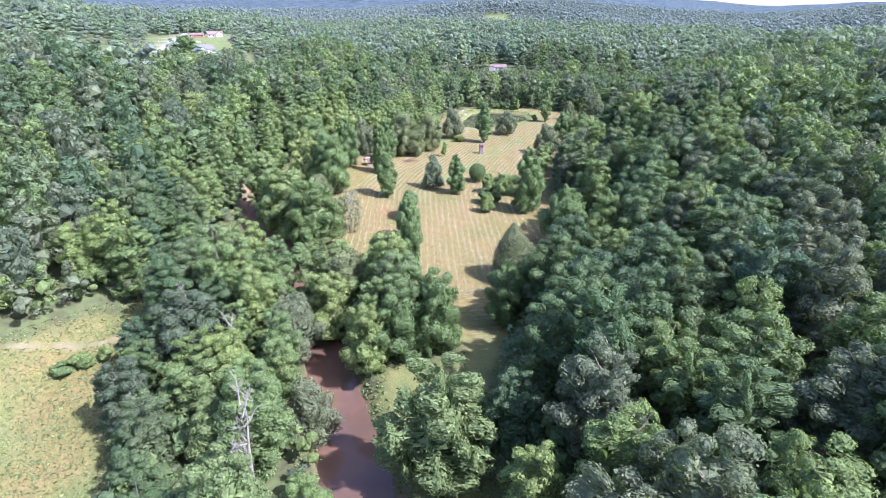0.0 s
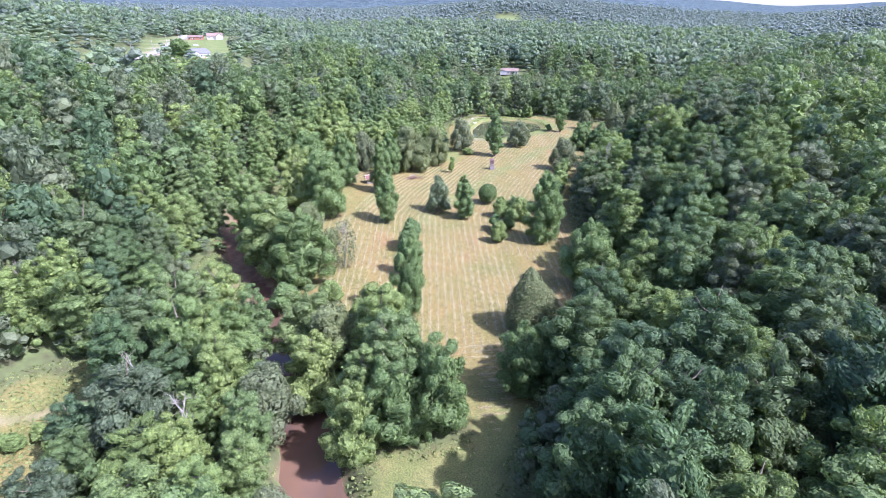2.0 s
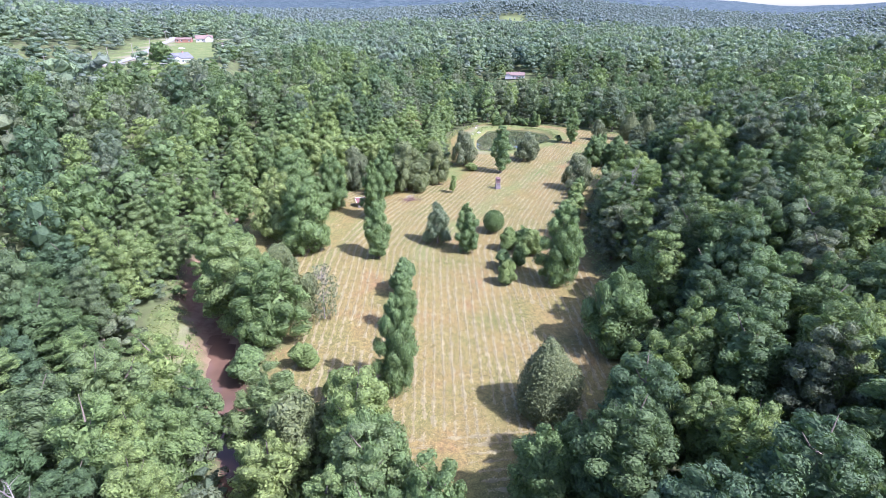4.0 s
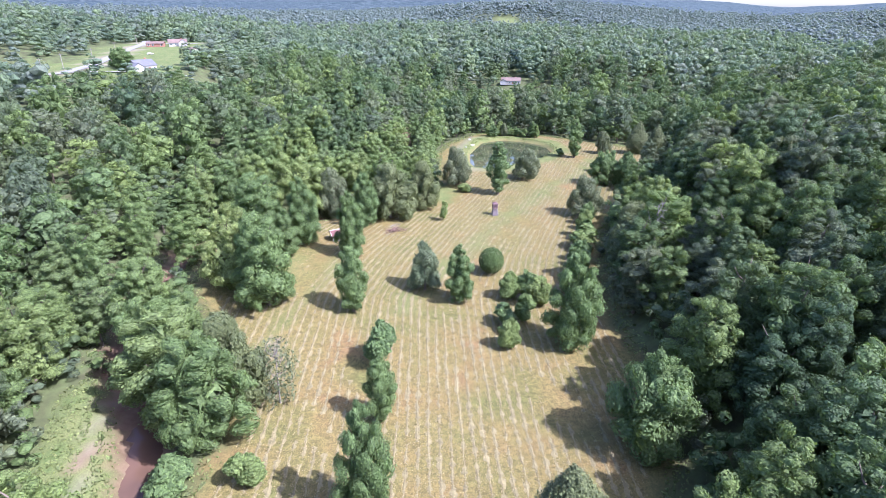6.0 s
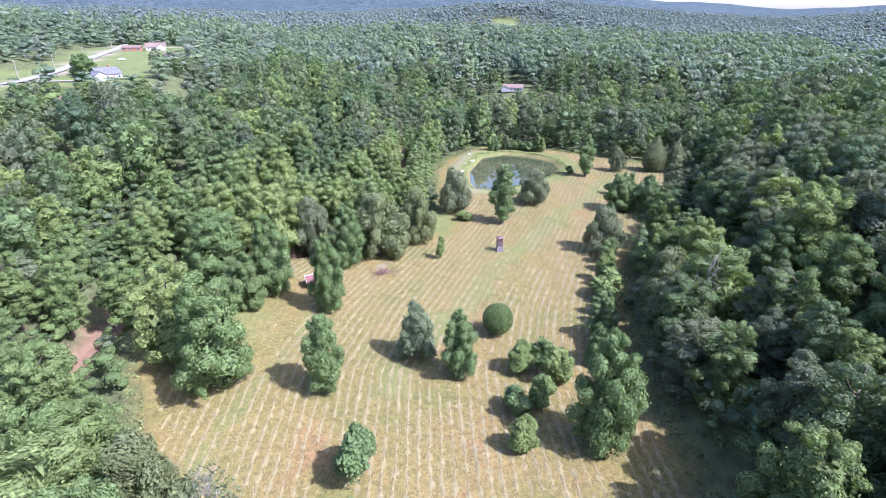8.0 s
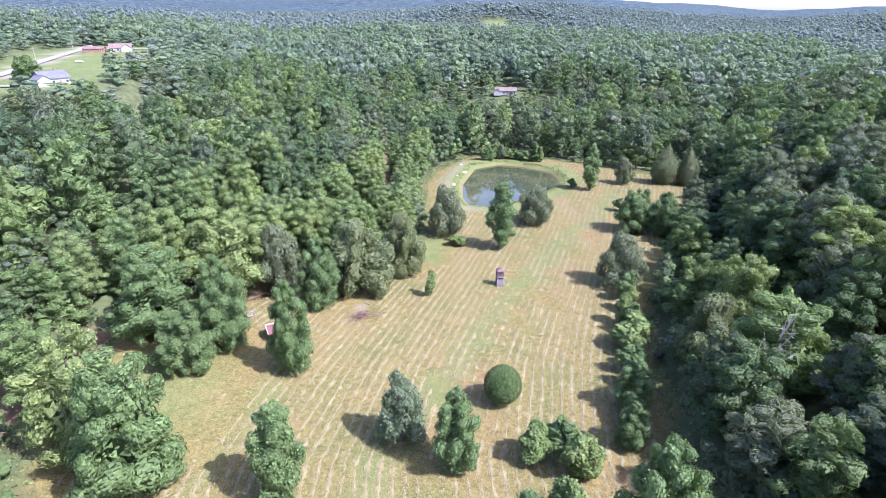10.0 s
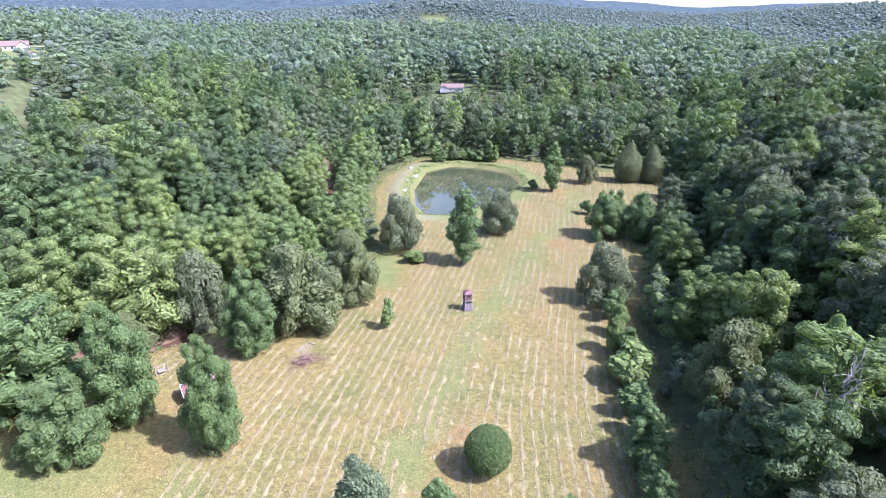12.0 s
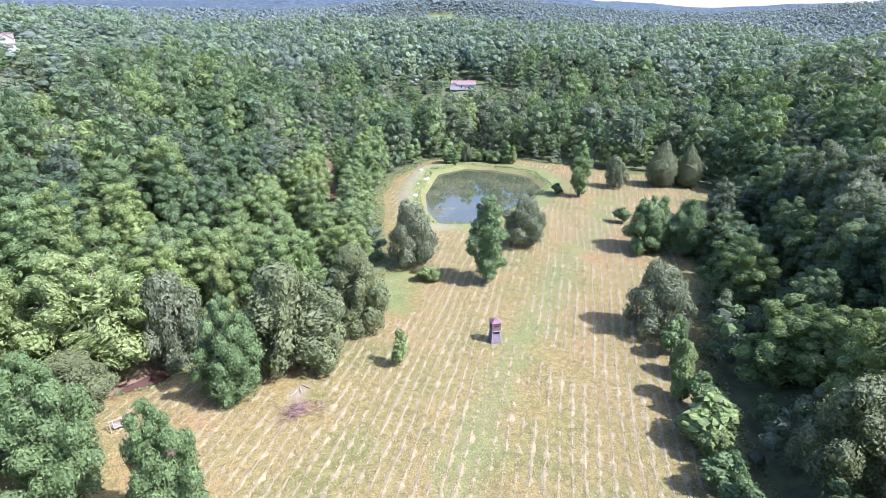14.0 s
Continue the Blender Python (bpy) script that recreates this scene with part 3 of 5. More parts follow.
def build_land():
    xs = graded(-2300, -66, 84, 2300, 1.5, 1.085)
    ys = graded(-600, 34, 282, 2500, 1.5, 1.07)
    x, y = np.meshgrid(xs, ys)
    z = ground(x, y)
    nx, ny = len(xs), len(ys)
    v = np.stack([x, y, z], -1).reshape(-1, 3)
    i, k = np.meshgrid(np.arange(ny - 1), np.arange(nx - 1), indexing="ij")
    q = np.stack([i * nx + k, i * nx + k + 1, (i + 1) * nx + k + 1, (i + 1) * nx + k], -1).reshape(-1, 4)
    me = mesh_of("ground", v * U, q, None, [land_mat], smooth=True)
    ob = tagged(new("ground", me), "rolling wooded valley floor with mown hay field", "ground", kind="structure")
    fx, fy = v[:, 0], v[:, 1]
    f = rim(FIELD, fx, fy)
    wob = 0.8 * np.sin(fx * 0.9 + fy * 0.5) + 0.6 * np.sin(fy * 1.1 - fx * 0.3)
    hay = step(-1.5, 1.0, f + wob)
    meadow = step(-1, 2, rim(MEADOW, fx, fy) + wob)
    hay = np.maximum(hay, meadow)
    pond = rim(POND, fx, fy)
    lush = np.maximum.reduce([
        meadow * np.clip(0.45 + 0.35 * np.sin(fx * 0.31 + 1.2 * np.sin(fy * 0.23)) - 0.02 * (fy - 50), 0.1, 0.9), step(-1, 2, rim(YARD, fx, fy)),
        step(-7, -4, pond) * (1 - step(0.3, 1.0, pond)) * 0.8,
        0.85 * step(5.0, 2.0, np.hypot((fx + 0.5), (fy - 189) * 0.55) + wob),
        0.6 * step(12, 4, np.hypot(fx + 33, fy - 142) + wob),
        step(5.0, 3.0, line_near(np.array(GLADE), fx, fy)[0] + 0.5 * wob),
        0.45 * step(1.6, 0.6, line_near(np.array([(-25.2, 114), (-22, 129.5), (-18.4, 142.3), (-20, 152)]), fx, fy)[0] + 0.4 * wob),
        0.62 * hay * step(3.2, 1.0, line_near(np.array([(-6, 130), (1.3, 145), (7.3, 158), (14.1, 172), (18.1, 177), (29, 196.5), (38.6, 208.7), (46, 226)]), fx, fy)[0] + 0.8 * wob),
        0.75 * hay * step(80, 68, fy + 2 * wob) * step(-20, -10, fx),
        *[step(-2, 4, rim(p, fx, fy)) for p in FAR_FIELDS]])
    cd, cw = line_near(CREEK, fx, fy, CREEK_W)
    mud = step(0.9, 0.1, cd - cw / 2 + 0.4 * wob)
    mud = np.maximum(mud, step(0.2, 0.8, pond) * 0.3)
    mud = np.maximum(mud, 0.8 * step(1.1, 0.4, line_near(np.array([(-37.8, 97), (-36.0, 102)]), fx, fy)[0] + 0.2 * wob))
    track, _ = line_near(np.array([(-62, 64), (-52, 67.5), (-45, 71), (-38, 80), (-34, 88.9), (-36.8, 96.6), (-39.4, 104.5), (-40.6, 108)]), fx, fy)
    road, _ = line_near(ROAD, fx, fy)
    lane = np.maximum(0.40 * step(0.85, 0.3, track + 0.15 * wob), 0.4 * step(6.0, 5.0, -pond) * (1 - step(-3.4, -2.4, pond)) * step(16, 9, fx))
    lane = np.maximum(lane, 0.6 * step(1.5, 0.7, np.hypot(fx + 10.5, fy - 165.5)))
    lane = np.maximum(lane, step(3.6, 2.8, road))
    # beyond this distance the land takes the haze-tinted far colour
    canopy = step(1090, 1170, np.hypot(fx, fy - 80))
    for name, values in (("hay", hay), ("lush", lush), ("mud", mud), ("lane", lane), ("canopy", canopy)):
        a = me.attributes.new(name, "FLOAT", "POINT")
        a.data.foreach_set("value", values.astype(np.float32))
    return ob


build_land()


def ribbon(line, width, level, spacing=2.0):
    """A flat strip of water along a line."""
    seg = np.hypot(*np.diff(line, axis=0).T)
    s = np.concatenate([[0], np.cumsum(seg)])
    t = np.arange(0, s[-1], spacing)
    pts = np.stack([np.interp(t, s, line[:, 0]), np.interp(t, s, line[:, 1])], -1)
    for _ in range(4):
        pts[1:-1] = (pts[:-2] + 2 * pts[1:-1] + pts[2:]) / 4
    w = np.interp(t, s, width) / 2 + 0.9
    way = unit(np.gradient(pts, axis=0))
    side = np.stack([-way[:, 1], way[:, 0]], -1)
    z = level(pts)
    v = np.concatenate([np.column_stack([pts - side * w[:, None], z]), np.column_stack([pts + side * w[:, None], z])])
    n = len(pts)
    i = np.arange(n - 1)
    return v, np.stack([i, i + 1, n + i + 1, n + i], -1)


cv_, cq_ = ribbon(CREEK, CREEK_W, lambda p: valley(p[:, 1]) + 0 - 1.75)
tagged(new("water_creek", mesh_of("water_creek", cv_ * U, cq_, None, [creek_mat], smooth=True)), "shallow muddy red-brown creek between wooded banks", "creek", kind="structure")
pn = len(POND)
out = POND + unit(POND - POND.mean(0)) * 2.6
tagged(new("water_pond", mesh_of("water_pond", U * np.column_stack([np.vstack([out, out.mean(0)]), np.full(pn + 1, 2.45)]), None,
                                 [(k, (k + 1) % pn, pn) for k in range(pn)], [pond_mat])), "still green pond below an earth dam", "pond", kind="structure")


# ---------------------------------------------------------------- windrows of cut hay
def windrow_ok(x, y, rr):
    """Where the hay still lies: thin in the greener strips, gone by the pond, the heap and the shelter."""
    patchy = np.sin(x * 0.23 + 1) * np.sin(y * 0.11 + 2) + 0.6 * np.sin(x * 0.6 + y * 0.37)
    thin = patchy + 0.10 * rr.normal(size=len(x)) > -1.05
    green = np.hypot((x - 12.5 - 0.33 * (y - 168)) / 3.0, (y - 172) / 38) < 1
    near_hut = np.hypot(x + 33, (y - 146) * 0.8) < 13
    ok = (rim(FIELD, x, y) > 1.8) & (rim(POND, x, y) < -5.5) & thin & ~(green & (rr.uniform(0, 1, len(x)) < 0.25)) & ~(near_hut & (rr.uniform(0, 1, len(x)) < 0.8))
    return ok & (np.hypot(x + 0.5, (y - 189) * 0.55) > 5) & ~((y < 70) & (rr.uniform(0, 1, len(x)) < 0.6)) & (np.hypot(x + 10.3, y - 164) > 2.4)


def build_windrows():
    """Rows of raked hay: a low ragged ridge along each swath, with loose stalks over it and between the rows."""
    rr = np.random.default_rng(8)
    lines = []
    for c in np.arange(-50, 62, 1.25):
        y = np.arange(82, 264, 0.30)
        lines.append(np.stack([c - field_rows(np.zeros_like(y), y) + 0.07 * np.sin(y * 0.35 + c) + 0.04 * np.sin(y * 1.3 + 2 * c), y], -1))
    for c in np.arange(62, 84, 1.25):
        x = np.arange(-20, 30, 0.30)
        lines.append(np.stack([x, c + 0.10 * x + 0.004 * x ** 2], -1))
    verts, quads, place, at = [], [], [], 0
    for k, p in enumerate(lines):
        n = len(p)
        s = 0.30 * np.arange(n)
        heap = np.sin(s * 1.9 + k * 7.1) + np.sin(s * 3.3 + k * 3.7) + 0.8 * np.sin(s * 0.31 + k * 1.3) + rr.normal(size=n) * 0.5
        way = unit(np.gradient(p, axis=0))
        side = np.stack([-way[:, 1], way[:, 0]], -1)
        full = np.clip(0.62 + 0.28 * heap, 0.22, 1.2)[:, None]
        left, right = p - side * (0.31 * full * rr.uniform(0.3, 1.5, (n, 1))), p + side * (0.31 * full * rr.uniform(0.3, 1.5, (n, 1)))
        zc = ground(p[:, 0], p[:, 1])
        verts.append(np.concatenate([np.column_stack([left, zc - 0.004]), np.column_stack([p, zc + 0.05 * full[:, 0]]), np.column_stack([right, zc - 0.004])]))
        keep = windrow_ok(p[:, 0], p[:, 1], rr) & (heap > -2.4)
        i = np.flatnonzero(keep[:-1] & keep[1:])
        quads.append(np.concatenate([np.stack([i, i + 1, n + i + 1, n + i], -1), np.stack([n + i, n + i + 1, 2 * n + i + 1, 2 * n + i], -1)]) + at)
        at += 3 * n
        q = np.repeat(p[keep], 9, 0)
        place.append(q + np.stack([0.22 * rr.normal(size=len(q)), 0.15 * rr.normal(size=len(q))], -1))
    strewn = np.stack([rr.uniform(-46, 76, 60000), rr.uniform(60, 266, 60000)], -1)
    q = np.concatenate(place + [strewn[windrow_ok(strewn[:, 0], strewn[:, 1], rr)]])
    x, y = q[rim(FIELD, q[:, 0], q[:, 1]) > 1.2].T
    n = unit(np.stack([0.3 * rr.normal(size=len(x)), 0.3 * rr.normal(size=len(x)), np.ones(len(x))], -1))
    c = leaves_at(rr, np.stack([x, y, ground(x, y) + 0.05], -1), n, 0.115, 0.5)
    v = np.concatenate([np.concatenate(verts), c.reshape(-1, 3)])
    rows = np.concatenate(quads)
    faces = np.concatenate([rows, at + np.arange(len(x) * 4).reshape(-1, 4)])
    tone = np.concatenate([np.zeros(at), np.repeat(0.001 + 0.998 * rr.uniform(0, 1, len(x)), 4)])
    me = mesh_of("cut_hay", v * U, faces, None, [straw_mat, straw_row_mat], np.concatenate([np.ones(len(rows), int), np.zeros(len(x), int)]), tone=tone)
    tagged(new("cut_hay", me), "pale dry hay lying in curved windrows", "hay", kind="stuff")

build_windrows()


# ---------------------------------------------------------------- woods
rng = np.random.default_rng(5)


def scatter(pitch, test, start=10, stop=960, edge=1.7, bank=0.7):
    """Jittered places over the land for which test holds."""
    gx, gy = np.meshgrid(np.arange(-1150, 1150, pitch), np.arange(start, stop, pitch * 0.87))
    gx = gx + (np.arange(gy.shape[0]) % 2)[:, None] * pitch / 2
    x = (gx + rng.uniform(-0.36, 0.36, gx.shape) * pitch).ravel()
    y = (gy + rng.uniform(-0.36, 0.36, gx.shape) * pitch).ravel()
    ok = test(x, y)
    x, y = x[ok], y[ok]
    clear = (rim(FIELD, x, y) < -edge) & (rim(POND, x, y) < -9) & (rim(MEADOW, x, y) < -1.5) & (rim(YARD, x, y) < -1)
    d, w = line_near(CREEK, x, y, CREEK_W)
    clear &= d > w / 2 + np.where((y > 84) & (y < 106), bank, 0.7)
    clear &= line_near(ROAD, x, y)[0] > 7
    clear &= line_near(GLADE, x, y)[0] > 3.4
    for p in FAR_FIELDS:
        clear &= rim(p, x, y) < -2
    for hx, hy, hr in CLEARED:
        clear &= np.hypot(x - hx, y - hy) > hr
    return x[clear], y[clear]


CLEARED = [(-18.8, 41.8, 3.6), (-28.5, 102, 9), (33, 347, 8.5), (31.5, 339, 4.0), (-28, 129, 8), (-11, 172, 6), (-4, 179, 5), (-16.5, 166.4, 4), (45, 199, 6.5), (-22, 155, 7), (0, 44, 7), (-92, 214.5, 5), (-39.5, 108, 5.5), (-43.5, 121.5, 4.5), (-32.6, 172.8, 6), (-25, 174.8, 4.5), (-20.5, 181, 4), (36.5, 137, 4.5), (34.6, 146.5, 4), (40.2, 150.5, 4.5), (39.5, 160.5, 4)]


def seen_side(x, y, pad=12):
    return (x > -0.86 * (y + 25) - pad) & (x < np.maximum(0.84 * (y + 25), 1.02 * (y - 75)) + pad) & (y > 18)


def axis_gap(x, y):
    """Distance from the line that runs up the middle of the valley."""
    return line_near(np.array([(0, 30), (0, 110), (14, 180), (32, 240)], float), x, y)[0]


MID, FAR = 116.0, 350.0


def ragged_gap(x, y):
    """The same distance, with a wavering edge for where one stretch of woods passes into the next."""
    return axis_gap(x, y) + 20 * np.sin(x / 13 + 1.7 * np.sin(y / 29)) * np.sin(y / 17 + 0.6) + 12 * np.sin(x / 5.3 - y / 7.1)


VARIANTS = 8
FORMS = ["broad", "broad", "broad", "spread", "broad", "broad", "broad", "spread"]
SPANS = [4.2, 3.8, 4.6, 4.4, 4.0, 3.2, 3.6, 4.0]


def variant(n, count, size, core, boughs, level):
    form = FORMS[n % len(FORMS)]
    return crown_arrays(300 + n, form, 14.0, SPANS[n % 8], count, size, core, -0.35, 0.12, 0.95, boughs, level)


def woods_mesh(name, x, y, count, size, trunks, label, height=(0.66, 1.28), wide=1.0, boughs=30, level=1, leaf=None):
    """A joined stretch of woodland: crowns of leaf clumps, with plain trunks where they can be seen."""
    z = ground(x, y)
    pick = rng.integers(0, VARIANTS, len(x))
    turn, hs = rng.uniform(0, 6.283, len(x)), rng.uniform(*height, len(x))
    cd, cw = line_near(CREEK, x, y, CREEK_W)
    hs = hs * (0.72 + 0.28 * step(4, 22, cd)) * (1 - 0.5 * step(-48, -10, rim(YARD, x, y))) * (1 - 0.6 * step(36, 18, np.hypot(x - 29, (y - 330) * 0.9))) * (1 - 0.5 * step(-70, -20, rim(FAR_FIELDS[0], x, y)))
    patch = 0.5 + 0.5 * np.sin(x / 19 + 2 * np.sin(y / 31)) * np.sin(y / 23 + 1)
    tone = (0.35 * patch + 0.65 * rng.uniform(0, 1, len(x))) % 1
    tone = np.where(cd < np.where((x < -12) & (y < 200), 26, 15) * rng.uniform(0.5, 1.2, len(x)), np.where(tone < 0.6, 0.80 + 0.10 * rng.uniform(0, 1, len(x)), tone), tone)
    ws = (0.55 * hs + 0.45 * rng.uniform(0.75, 1.2, len(x))) * wide * 0.94
    V, Q, T, tones, qm, at = [], [], [], [], [], 0
    for n in range(VARIANTS):
        corners, cv, cf = variant(n, count, size, 0.84, boughs, level)
        proto = np.concatenate([corners.reshape(-1, 3), cv])
        mine = np.flatnonzero(pick == n)
        if not len(mine):
            continue
        c, s = np.cos(turn[mine])[:, None], np.sin(turn[mine])[:, None]
        w, h = ws[mine][:, None], hs[mine][:, None]
        vx = x[mine][:, None] + w * (c * proto[:, 0] - s * proto[:, 1])
        vy = y[mine][:, None] + w * (s * proto[:, 0] + c * proto[:, 1])
        vz = z[mine][:, None] + h * proto[:, 2]
        V.append(np.stack([vx, vy, vz], -1).reshape(-1, 3))
        starts = at + np.arange(len(mine)) * len(proto)
        nl = corners.shape[0]
        Q.append((starts[:, None, None] + np.arange(nl * 4).reshape(-1, 4)).reshape(-1, 4))
        qm.append(np.zeros(nl * len(mine), int))
        T.append((starts[:, None, None] + cf + nl * 4).reshape(-1, 3))
        tones.append(np.repeat(0.002 + 0.998 * tone[mine], len(proto)))
        at += len(proto) * len(mine)
    if trunks:
        tv, tq = tube_arrays([(0, 0, -0.6), (0.1, 0, 4), (0, 0.1, 9)], [0.26, 0.2, 0.1], 5)
        V.append((np.stack([x, y, z], -1)[:, None] + tv * np.stack([hs, hs, hs], -1)[:, None]).reshape(-1, 3))
        Q.append((at + np.arange(len(x))[:, None, None] * len(tv) + tq).reshape(-1, 4))
        qm.append(np.ones(len(tq) * len(x), int))
        tones.append(np.zeros(len(tv) * len(x)))
    me = mesh_of(name, np.concatenate(V) * U, np.concatenate(Q), np.concatenate(T), [leaf or leaf_woods, bark], np.concatenate(qm), 0, np.concatenate(tones))
    return tagged(new(name, me), label, "woods", kind="stuff")


wx, wy = scatter(6.7, lambda x, y: seen_side(x, y) & (ragged_gap(x, y) < MID), edge=2.6, bank=3.6)
gap = line_near(np.array([(0, 20), (0, 110), (12, 175), (32, 200)], float), wx, wy)[0]
order = np.argsort(gap)
wx, wy = wx[order], wy[order]
NEAR_COUNT = 300
near_x, near_y = wx[:NEAR_COUNT], wy[:NEAR_COUNT]
woods_mesh("woods_beside_valley", wx[NEAR_COUNT:], wy[NEAR_COUNT:], 220, 0.30, True, "dense mixed green summer woods on the valley sides", boughs=30, wide=0.98)
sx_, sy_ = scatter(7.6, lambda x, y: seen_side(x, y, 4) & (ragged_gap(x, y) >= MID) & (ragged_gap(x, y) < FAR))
woods_mesh("woods_on_slopes", sx_, sy_, 14, 0.5, False, "green woods covering the hill slopes", boughs=8, wide=1.06, leaf=leaf_slope_haze)
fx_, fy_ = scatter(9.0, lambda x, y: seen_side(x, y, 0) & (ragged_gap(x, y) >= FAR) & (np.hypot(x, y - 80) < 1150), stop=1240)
woods_mesh("woods_far", fx_, fy_, 2, 1.0, False, "distant wooded hills", (0.75, 1.2), 1.26, boughs=5, level=0, leaf=leaf_far_haze)
# low growth where the woods meet the open land and the water
ux_, uy_ = scatter(3.0, lambda x, y: (axis_gap(x, y) < 75) & seen_side(x, y), bank=1.8)
u_field, u_creek = rim(FIELD, ux_, uy_), line_near(CREEK, ux_, uy_)[0]
chance = rng.uniform(0, 1, len(ux_))
skirt = (u_field > -5.5) | ((u_field > -15) & (chance < 0.35)) | (u_creek < 7) | ((u_creek < 26) & (ux_ < 0) & (chance < 0.85)) | (rim(MEADOW, ux_, uy_) > -6)
woods_mesh("undergrowth", ux_[skirt], uy_[skirt], 60, 0.5, False, "green bushes and saplings along the woods' edge", (0.24, 0.58), 0.70, boughs=5)
bx_, by_ = scatter(6.4, lambda x, y: (np.abs(x) < 190) & ~seen_side(x, y) & (y < 130), -70, 130)
woods_mesh("woods_behind_valley", bx_, by_, 34, 1.2, False, "green summer woods around the lower valley", boughs=5, level=0)

# the trees nearest to the open valley
for n in range(VARIANTS):
    form, r = FORMS[n], SPANS[n]
    kind_meshes(f"woods{n}", form, 14.0, r, 4200, 0.235, leaf_woods, 300 + n, 0.24, 5, 0.80, 0.14, -0.6)
    if n % 2:
        kind_meshes(f"creek{n}", form, 14.0, r, 4200, 0.235, leaf_creek, 330 + n, 0.24, 5, 0.80, 0.15, -0.6)
for n, (tx, ty) in enumerate(zip(near_x, near_y)):
    creek_gap = float(line_near(CREEK, np.array([tx]), np.array([ty]))[0][0])
    s = random.uniform(0.8, 1.18) * (0.86 + 0.14 * float(step(4, 22, creek_gap)))
    if ty < 62 and float(rim(MEADOW, np.array([tx]), np.array([ty]))[0]) > -13:
        s *= 0.66
    if tx > 15 and ty > 110 and float(rim(FIELD, np.array([tx]), np.array([ty]))[0]) > -14:
        s *= 0.8
    w = 1.02 * (0.55 * s + 0.45 * random.uniform(0.85, 1.2))
    wet = creek_gap < 15 * random.uniform(0.6, 1.1)
    plant("woodland_tree", f"creek{2 * (n % 4) + 1}" if wet else f"woods{n % VARIANTS}", tx, ty,
          "light green broadleaf tree along the creek" if wet else "leafy green broadleaf tree at the edge of the woods", "tree", "trees along the valley edge",
          (w, w, s), random.uniform(0, 360))


# ---------------------------------------------------------------- trees and shrubs that stand free
kind_meshes("column_a", "column", 11.0, 2.5, 5200, 0.21, leaf_field, 11)
kind_meshes("column_b", "column", 13.6, 2.1, 5200, 0.21, leaf_field, 12)
kind_meshes("full_a", "column", 14.0, 3.9, 9000, 0.22, leaf_field, 13)
kind_meshes("wide_a", "spread", 14.0, 5.5, 12000, 0.24, leaf_field, 14)
kind_meshes("wide_b", "bush", 11.0, 4.7, 9000, 0.22, leaf_olive, 15)
kind_meshes("wide_dark", "spread", 9.5, 5.0, 6120, 0.33, leaf_field, 16)
kind_meshes("pine", "pine", 8.7, 2.7, 6400, 0.20, leaf_pine, 17, core=0.7, fuzz=0.2)
kind_meshes("cedar", "cedar", 9.5, 3.4, 12000, 0.165, leaf_cedar, 18, core=0.9, fuzz=0.09)
kind_meshes("ball", "ball", 4.2, 2.0, 6500, 0.13, leaf_round, 19, 0.12, 2, 0.93, 0.02)
kind_meshes("young", "sapling", 4.6, 1.6, 2040, 0.22, leaf_bright, 20, 0.07)
kind_meshes("young_dark", "sapling", 4.6, 1.6, 2040, 0.22, leaf_field, 21, 0.07)
kind_meshes("thin", "sapling", 4.7, 1.0, 300, 0.34, leaf_bright, 22, 0.05, 7, 0.4, 0.25)
kind_meshes("willow", "bush", 8.2, 3.7, 7600, 0.19, leaf_grey, 23, 0.16, 8, 0.7, 0.16)
kind_meshes("sparse", "spread", 8.8, 2.6, 1100, 0.24, leaf_grey, 24, 0.10, 16, 0.0, 0.3, twigs=8, wood=bark_dead)
kind_meshes("dead", "spread", 12.0, 2.4, 8, 0.3, leaf_grey, 25, 0.17, 12, 0.0, 0.3, twigs=7, wood=bark_dead)
kind_meshes("yellow", "spread", 12.0, 4.4, 9000, 0.23, leaf_yellow, 26)

kind_meshes("creek_wide", "spread", 14.0, 5.5, 12000, 0.24, leaf_creek, 29)
kind_meshes("taper_a", "taper", 14.0, 3.6, 9000, 0.21, leaf_field, 27)
kind_meshes("taper_b", "taper", 10.4, 2.2, 5200, 0.20, leaf_field, 28)

